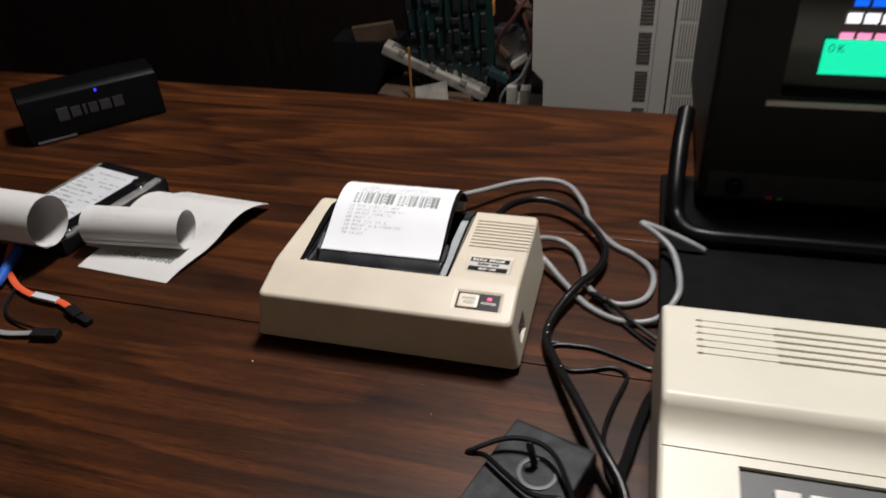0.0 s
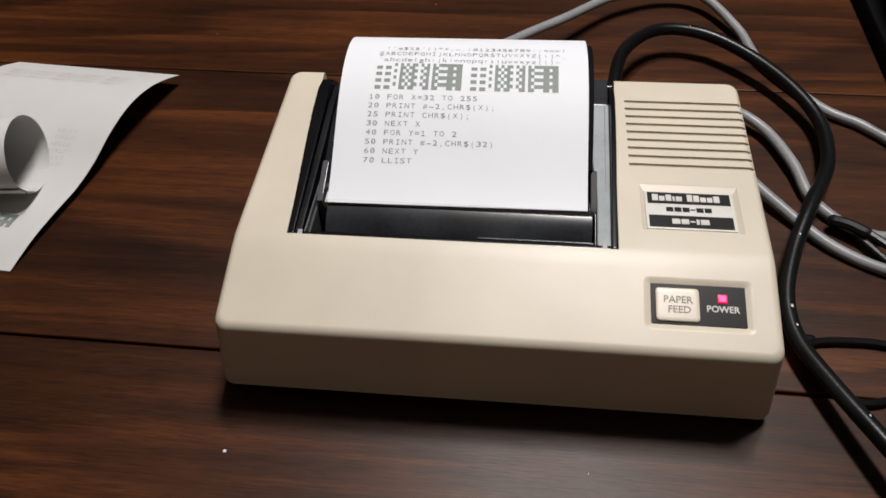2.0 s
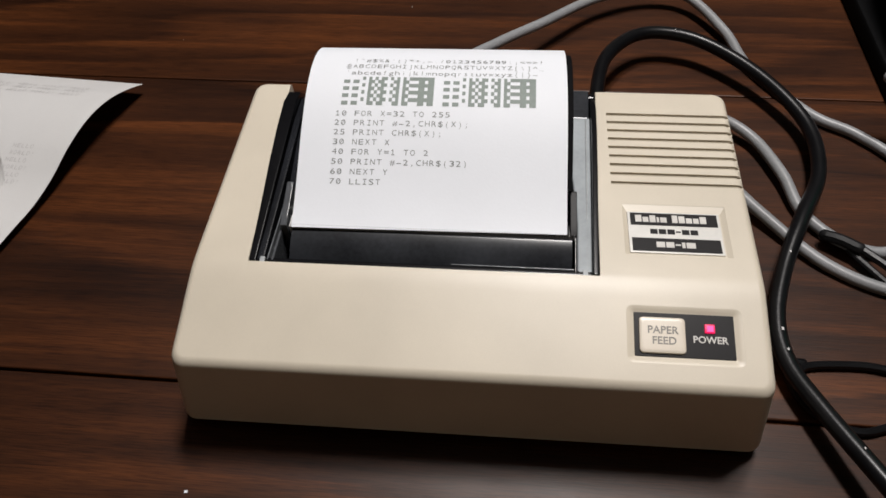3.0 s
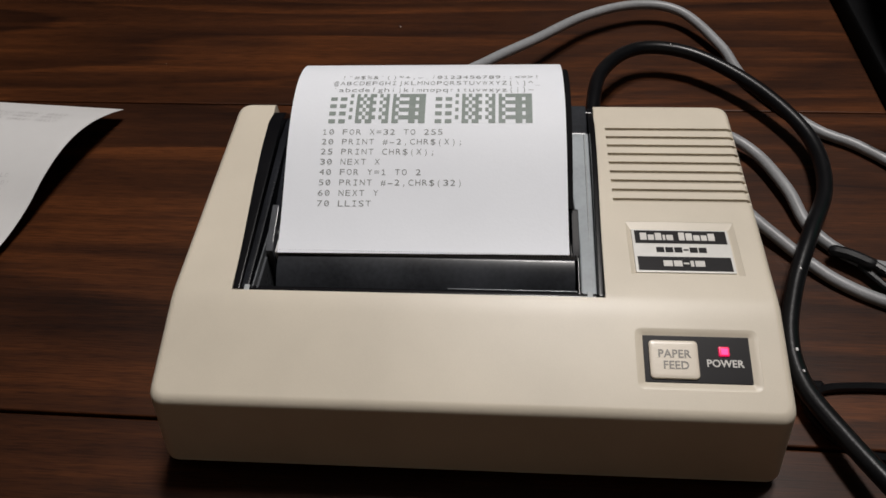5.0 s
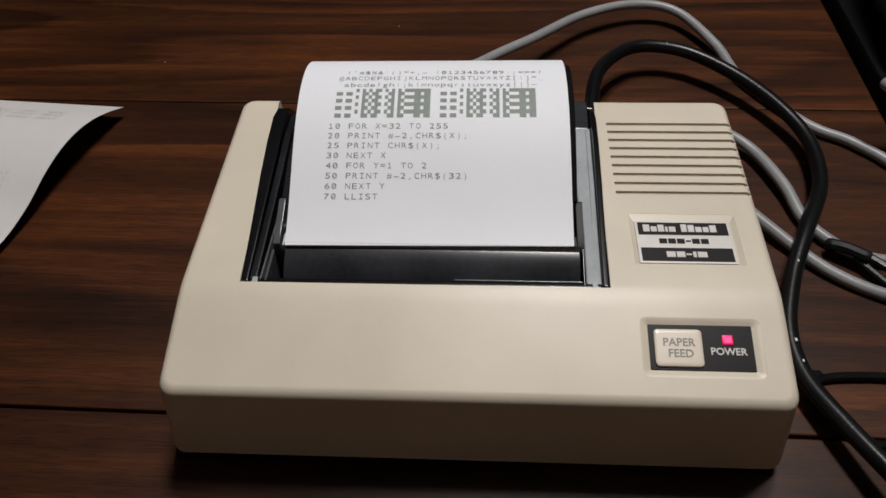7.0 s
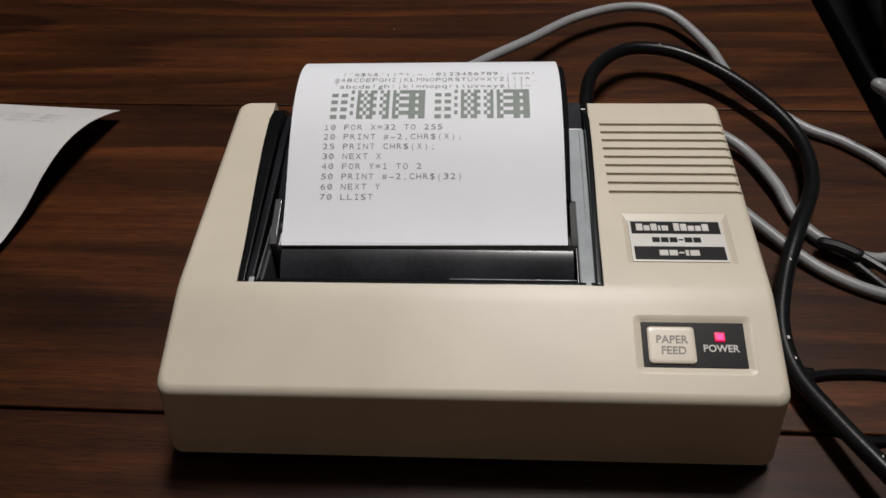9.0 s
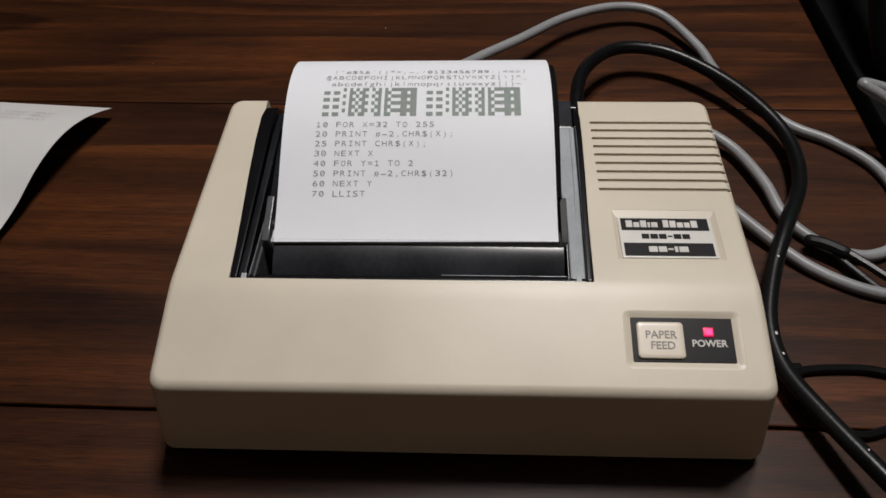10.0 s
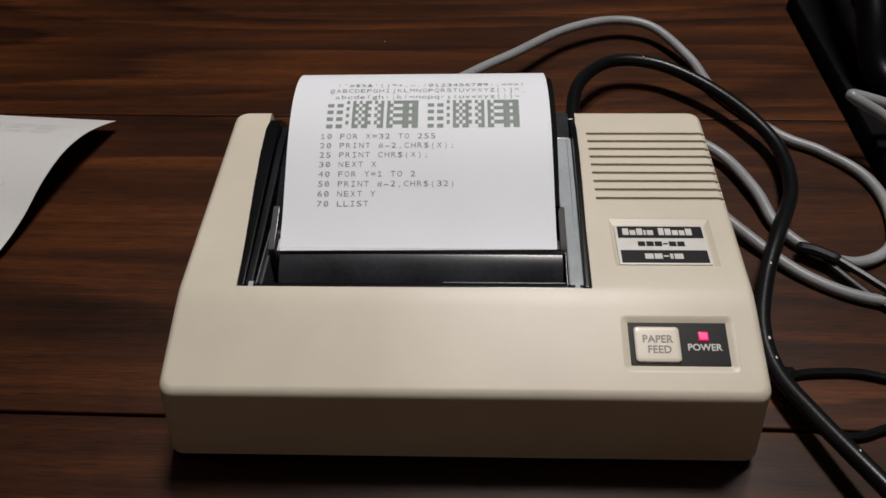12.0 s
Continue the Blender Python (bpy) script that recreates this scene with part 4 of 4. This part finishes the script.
prof = [(0.0305, 0.004), (0.0300, 0.0700), (0.0235, 0.0760), (-0.0680, 0.0800), (-0.0745, 0.0775), (-0.0800, 0.0690), (-0.0870, 0.0640), (-0.0985, 0.0620), (-0.3000, 0.0360), (-0.3080, 0.0300), (-0.3080, 0.004)]
chassis = prism(prof, 0.3125, 0.690, 0.0040, 3, 30)
cutters = []
for i in range(6):
    y = 0.0085 - i * 0.0073
    z = 0.0766 + (0.0235 - y) * 0.0437
    cutters.append(box(0.3370, 0.388, y - 0.0005, y + 0.0005, z - 0.0030, z + 0.01))
    cutters.append(box(0.3355, 0.3395, y - 0.0012, y + 0.0012, z - 0.0030, z + 0.01))
    cutters.append(box(0.387, 0.610, y - 0.0013, y + 0.0013, z - 0.0030, z + 0.01))
tilt = pose(0, -0.0985, 0.0620, math.degrees(math.atan2(0.026, 0.2015)), 0, 0)
cutters.append(box(0.3590, 0.640, -0.150, -0.0070, -0.0040, 0.02, m=tilt))
cutters.append(box(0.30, 0.70, -0.0005, 0.0005, -0.0012, 0.01, m=tilt))
chassis = cut(chassis, cutters)
part("case", chassis, M_BEIGE2, computer, "ivory moulded case with dark vent slots", smooth=32)
part("vent_backing", box(0.334, 0.612, -0.032, 0.012, 0.0700, 0.0730), M_DARKSLOT, computer, smooth=0)
part("key_bezel", box(0.3592, 0.6398, -0.1498, -0.0072, -0.0060, -0.0028, 0.0004, m=tilt), M_GREYKEY, computer, "dark grey keyboard bezel")
key = prism([(-0.0070, 0.0), (-0.0060, 0.0060), (0.0060, 0.0064), (0.0070, 0.0)], -0.0070, 0.0070, 0.0008, 2)
first = None
for r in range(4):
    for k in range(13):
        m = tilt @ pose(0.3845 + k * 0.0190 + (r % 2) * 0.005, -0.0270 - r * 0.0190, -0.0028)
        if first is None:
            first = part("key", key, M_KEY, computer)
            keyob = first
        else:
            keyob = new("key", first.data)
            keyob.parent = computer
        keyob.matrix_basis = m
for x in (0.34, 0.66):
    for y in (-0.29, 0.01):
        part("foot", box(x - 0.008, x + 0.008, y - 0.008, y + 0.008, 0.0, 0.005, 0.001), M_RUBBER, computer)

# ---- the monitor on its stand ----
stand = thing("monitor_stand", Matrix(), "black monitor stand with a glossy tubular rail", "monitor stand")
part("base_plate", box(0.3165, 0.760, 0.050, 0.340, 0.0, 0.0130, 0.0025), M_MATTE, stand)
part("rail", tube([(0.3335, 0.338, 0.0900), (0.3290, 0.296, 0.0700), (0.3275, 0.256, 0.0450), (0.3295, 0.234, 0.0260), (0.3390, 0.2145, 0.0205), (0.358, 0.2060, 0.0200), (0.399, 0.2060, 0.0200), (0.47, 0.2065, 0.0200), (0.74, 0.2065, 0.0200)], 0.0088, 14, 8), M_RAIL, stand)
monitor = thing("monitor", Matrix(), "black picture-tube monitor showing a green text screen", "monitor")
front = box(0.3490, 0.740, 0.2690, 0.330, 0.0230, 0.380, 0.006, 3)
front = cut(front, [box(0.4080, 0.690, 0.20, 0.290, 0.1400, 0.345, 0.004), box(0.3570, 0.735, 0.20, 0.2715, 0.0290, 0.0585, 0.002)])
part("front_bezel", front, M_BLACK, monitor)
part("cabinet", prism([(0.331, 0.014), (0.331, 0.372), (0.60, 0.330), (0.62, 0.06), (0.60, 0.014)], 0.3530, 0.736, 0.008, 3), M_BLACK, monitor)
tube_glass = bmesh.new()
bmesh.ops.create_grid(tube_glass, x_segments=16, y_segments=12, size=1)
for v in tube_glass.verts:
    u, w = v.co.x, v.co.y
    v.co = Vector((0.549 + u * 0.143, 0.283 - 0.008 * (1 - 0.5 * (u * u + w * w)), 0.2425 + w * 0.104))
glass = part("screen_glass", tube_glass, M_GLASS_CRT, monitor)
part("trim_strip", box(0.3970, 0.700, 0.2655, 0.2692, 0.1308, 0.1363, 0.0008), M_SILVER, monitor, "silver trim under the screen")
panel = part("control_panel", box(0.3572, 0.7348, 0.2712, 0.2725, 0.0292, 0.0583), M_CHIP, monitor, smooth=0)
knob = lathe([(0.0085, 0.0), (0.0085, 0.007), (0.0072, 0.009), (0.0055, 0.009)], 24)
knob.transform(pose(0.3840, 0.2715, 0.0425, 90, 0, 0))
part("knob", knob, M_BLACK_GLOSS, panel)
part("jack", box(0.4155, 0.4215, 0.2685, 0.2715, 0.0275 + 0.002, 0.0335, 0.0008), mat("red_mark", (0.35, 0.03, 0.02), 0.5), panel, "red mark")
part("jack", box(0.4260, 0.4310, 0.2685, 0.2715, 0.0275 + 0.002, 0.0330, 0.0008), mat("green_mark", (0.05, 0.22, 0.06), 0.5), panel, "green mark")


def lit(name, x0, x1, z0, z1, material, d=0.0):
    return part(name, box(x0, x1, 0.2738 + d, 0.2745 + d, z0, z1), material, glass, smooth=0)


lit("lit_area", 0.4360, 0.690, 0.1605, 0.1925, M_GREEN_GLOW)
for k in range(4):
    lit("lit_square", 0.4490 + 0.0140 * k, 0.4600 + 0.0140 * k, 0.2070, 0.2155, M_WHITE_GLOW)
    lit("lit_square", 0.4465 + 0.0140 * k, 0.4575 + 0.0140 * k, 0.1930, 0.1985, M_PINK_GLOW)
    lit("lit_square", 0.4520 + 0.0140 * k, 0.4630 + 0.0140 * k, 0.2215, 0.2300, M_BLUE_GLOW)
ok = bmesh.new()
letters(ok, "OK", 0.4385, 0.1810, 0.0080, 0.0052, 0.0072, lambda u, v: Vector((u, 0.2736, v)), 0.0)
part("screen_text", ok, M_DARK_INK, glass, "dark text OK", smooth=0)

# ---- the clutter behind the table ----
bench = thing("low_bench", Matrix(), "dark low bench behind the table", "bench")
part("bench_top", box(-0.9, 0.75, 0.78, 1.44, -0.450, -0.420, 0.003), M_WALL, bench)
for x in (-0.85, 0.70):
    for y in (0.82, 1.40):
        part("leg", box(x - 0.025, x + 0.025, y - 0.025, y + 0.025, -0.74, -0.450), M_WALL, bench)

tower = thing("computer_tower", Matrix(), "pale grey metal case with vent slots, standing behind the table", "computer case")
case = prism([(1.000, -0.42), (1.000, 0.14), (1.30, 0.14), (1.30, -0.42)], 0.077, 0.340, 0.003, 2)
case = cut(case, [box(0.05, 0.1010, 0.9, 1.4, -0.5, -0.1560), box(-0.017, 0.017, -0.3, 0.3, -0.017, 0.017, m=pose(0.0775, 1.1, -0.156, 0, 45, 0))])
side = part("side_panel", case, M_TOWER, tower)
grille = part("corner_panel", prism([(1.002, -0.42), (1.002, 0.14), (1.28, 0.14), (1.28, -0.42)], 0.3425, 0.410, 0.004, 2), M_TOWER, tower)
slot = box(0.2780, 0.3020, 0.9985, 1.0015, -0.0009, 0.0009)
slit = box(-0.0011, 0.0011, 1.0005, 1.0035, -0.031, 0.031)
s_first = g_first = None
for g in range(6):
    for i in range(9):
        z = 0.1005 - g * 0.0760 - i * 0.0071
        if s_first is None:
            s_first = o = part("vent_slot", slot, M_DARKSLOT, side, smooth=0)
        else:
            o = new("vent_slot", s_first.data)
            o.parent = side
        o.matrix_basis = pose(0.0, 0, z)
for g in range(6):
    for i in range(10):
        if g_first is None:
            g_first = o = part("grille_slit", slit, M_SLIT, grille, smooth=0)
        else:
            o = new("grille_slit", g_first.data)
            o.parent = grille
        o.matrix_basis = pose(0.3520 + i * 0.0052, 0, 0.0795 - g * 0.0715)
part("seam_line", box(0.3085, 0.3100, 0.9990, 1.0012, -0.42, 0.14), M_SLIT, side, smooth=0)

board = thing("circuit_board", pose(-0.145, 1.27, -0.42, 12, 0, 4), "dark green circuit board crowded with components, leaning up", "circuit board")
part("board", box(-0.100, 0.100, 0, 0.003, 0.0, 0.50), M_PCB, board, smooth=0)
rnd = random.Random(11)
chip = [box(-0.006, 0.006, -0.008, 0.0, -0.018, 0.018, 0.001, 1), box(-0.003, 0.003, -0.012, 0.0, -0.022, 0.022, 0.001, 1), box(-0.010, 0.010, -0.005, 0.0, -0.007, 0.007, 0.001, 1)]
kinds = [part("component", c, m, board, smooth=0) for c, m in zip(chip, (M_CHIP, M_CHIP2, M_CHIP))]
for i, o in enumerate(kinds):
    o.matrix_basis = pose(-0.08 + i * 0.03, 0, 0.15)
for r in range(9):
    for k in range(9):
        o = new("component", rnd.choice(kinds).data)
        o.parent = board
        o.matrix_basis = pose(-0.088 + k * 0.021 + rnd.uniform(-0.003, 0.003), 0, 0.11 + r * 0.043 + rnd.uniform(-0.004, 0.004))
capacitor = thing("orange_component", pose(-0.052, 1.245, -0.42), "small orange component on a grey post", "component")
part("post", box(-0.006, 0.006, -0.006, 0.006, 0.0, 0.315, 0.001), M_CHIP, capacitor)
part("cap", box(-0.010, 0.010, -0.009, 0.009, 0.315, 0.350, 0.004), M_YELLOW, capacitor)

rail_tray = thing("white_plastic_rail", pose(-0.1775, 1.215, -0.232, 0, 24, 0), "dirty white plastic rail lying slantwise on clutter", "plastic part")
rr = prism([(-0.02, -0.012), (-0.02, 0.010), (-0.012, 0.014), (0.02, 0.014), (0.02, -0.012)], -0.138, 0.128, 0.003, 2)
part("rail_body", cut(rr, [box(-0.120, 0.110, -0.014, 0.012, 0.006, 0.03)]), M_DIRTY, rail_tray)
for x in (-0.10, -0.02, 0.06):
    part("clip", box(x, x + 0.016, -0.022, -0.016, 0.004, 0.020, 0.002), M_DIRTY, rail_tray)
part("end_hook", prism([(-0.018, 0.0), (-0.018, 0.030), (-0.004, 0.012), (0.010, 0.0)], 0.110, 0.132, 0.002, 2), M_DIRTY, rail_tray)
under = thing("brown_carton", pose(-0.20, 1.235, -0.42, 0, 0, -6), "brown cardboard carton under the clutter", "carton")
part("carton_body", prism([(-0.05, 0.0), (-0.05, 0.145), (0.07, 0.145), (0.07, 0.0)], -0.115, 0.115, 0.002, 1), M_CARD, under)
part("flap", box(-0.115, 0.10, -0.085, -0.045, 0.138, 0.141, m=pose(0, 0, 0, 0, 4, 0)), M_CARD, under)
card = tagged(link("white_card", box(-0.040, 0.040, -0.001, 0.001, -0.032, 0.030, 0.0004, m=pose(-0.172, 1.135, -0.262, -35, -14, 0)), M_DIRTY), "plain white card tucked behind the table edge", "card")
prop = tagged(link("small_carton", box(-0.27, -0.12, 1.10, 1.18, -0.42, -0.285, 0.002), M_CARD), "brown carton holding up a card", "carton")
bracket = thing("white_bracket", pose(0.036, 1.20, -0.410), "white plastic bracket standing behind the table", "plastic part")
part("post", box(-0.040, 0.044, -0.03, 0.03, 0.0, 0.128, 0.002), M_WHITE, bracket)
part("upright", box(-0.040, -0.016, -0.03, -0.012, 0.128, 0.166, 0.002), M_WHITE, bracket)
part("upright", prism([(-0.03, 0.126), (-0.03, 0.160), (-0.014, 0.168), (-0.012, 0.126)], -0.008, 0.016, 0.002, 2), M_WHITE, bracket)
wires = [((-0.01, 1.24, -0.42), (0.02, 1.22, -0.30), (0.05, 1.20, -0.18), (0.02, 1.22, -0.08), (-0.03, 1.25, -0.02)), ((-0.04, 1.24, -0.42), (-0.02, 1.20, -0.28), (0.03, 1.19, -0.22), (0.06, 1.22, -0.12), (0.04, 1.25, 0.0)), ((0.02, 1.26, -0.42), (0.0, 1.23, -0.25), (-0.03, 1.21, -0.16), (0.01, 1.20, -0.09), (0.05, 1.22, -0.03))]
for w, m in zip(wires, (M_REDWIRE, M_GREYCABLE, M_REDWIRE)):
    tagged(link("loose_wire", tube(w, 0.0042, 8, 8), m), "loose dusty wire hanging among the clutter", "wire", "loose wires")
junk = thing("metal_bracket", pose(0.005, 1.27, -0.42, 10, 0, 0), "dull metal chassis part among the clutter", "metal part")
part("plate", box(-0.045, 0.070, 0, 0.004, 0.0, 0.30), M_STEEL, junk)
for k in range(6):
    part("tab", box(-0.038 + (k % 3) * 0.034, -0.018 + (k % 3) * 0.034, -0.016, 0.0, 0.12 + 0.05 * (k // 3), 0.145 + 0.05 * (k // 3), 0.002), M_STEEL if k % 2 else M_CHIP2, junk)
flap = tagged(link("cardboard_flap", prism([(-0.002, -0.024), (-0.002, 0.018), (0.002, 0.022), (0.002, -0.024)], -0.055, 0.050, 0.0005, 1), M_CARD), "dim brown cardboard flap among the clutter", "cardboard")
flap.matrix_world = pose(-0.345, 1.275, -0.162, 8, -8, 6)
crate = thing("dark_crate", pose(-0.37, 1.31, -0.42), "dark crate under loose cardboard", "crate")
part("crate_body", box(-0.09, 0.08, -0.045, 0.05, 0.0, 0.235, 0.003), M_MATTE, crate)
stick = tagged(link("orange_stick", box(-0.0025, 0.0025, -0.002, 0.002, 0.0, 0.270, 0.0006, 1, m=pose(-0.2320, 1.165, -0.42, 4, 2, 0)), M_YELLOW), "thin orange stick standing among the clutter", "stick")
for x, y, z, a, w, h, m in ((-0.03, 1.215, -0.235, 24, 0.05, 0.016, M_CHIP2), (0.02, 1.225, -0.20, -35, 0.045, 0.014, M_WHITE), (0.045, 1.225, -0.155, 28, 0.05, 0.012, M_STEEL), (-0.01, 1.23, -0.13, -18, 0.06, 0.012, M_CHIP), (0.03, 1.23, -0.09, 40, 0.05, 0.016, M_CARD), (-0.02, 1.222, -0.175, 50, 0.04, 0.012, M_CARD)):
    tagged(link("scrap", box(-w / 2, w / 2, -0.012, 0.050, -h / 2, h / 2, 0.002, 2, m=pose(x, y, z, 0, a, 0)), m), "dusty scrap of hardware wedged in the clutter", "scrap", "scraps in the clutter")

# ---- dust on the table ----
dust = bmesh.new()
rnd = random.Random(9)
for k in range(9):
    r = 0.00012 + 0.00010 * rnd.random()
    x, y = (-0.0137, -0.0187) if k == 0 else (rnd.uniform(-0.35, 0.32), rnd.uniform(-0.10, 0.42))
    if k == 0:
        r = 0.0005
    box(x - r, x + r * 1.4, y - r, y + r, 0.00002, r * 1.1, bm=dust)
tagged(link("dust", dust, M_PAPER, smooth=0), "specks of pale dust on the table top", "dust", kind="stuff")
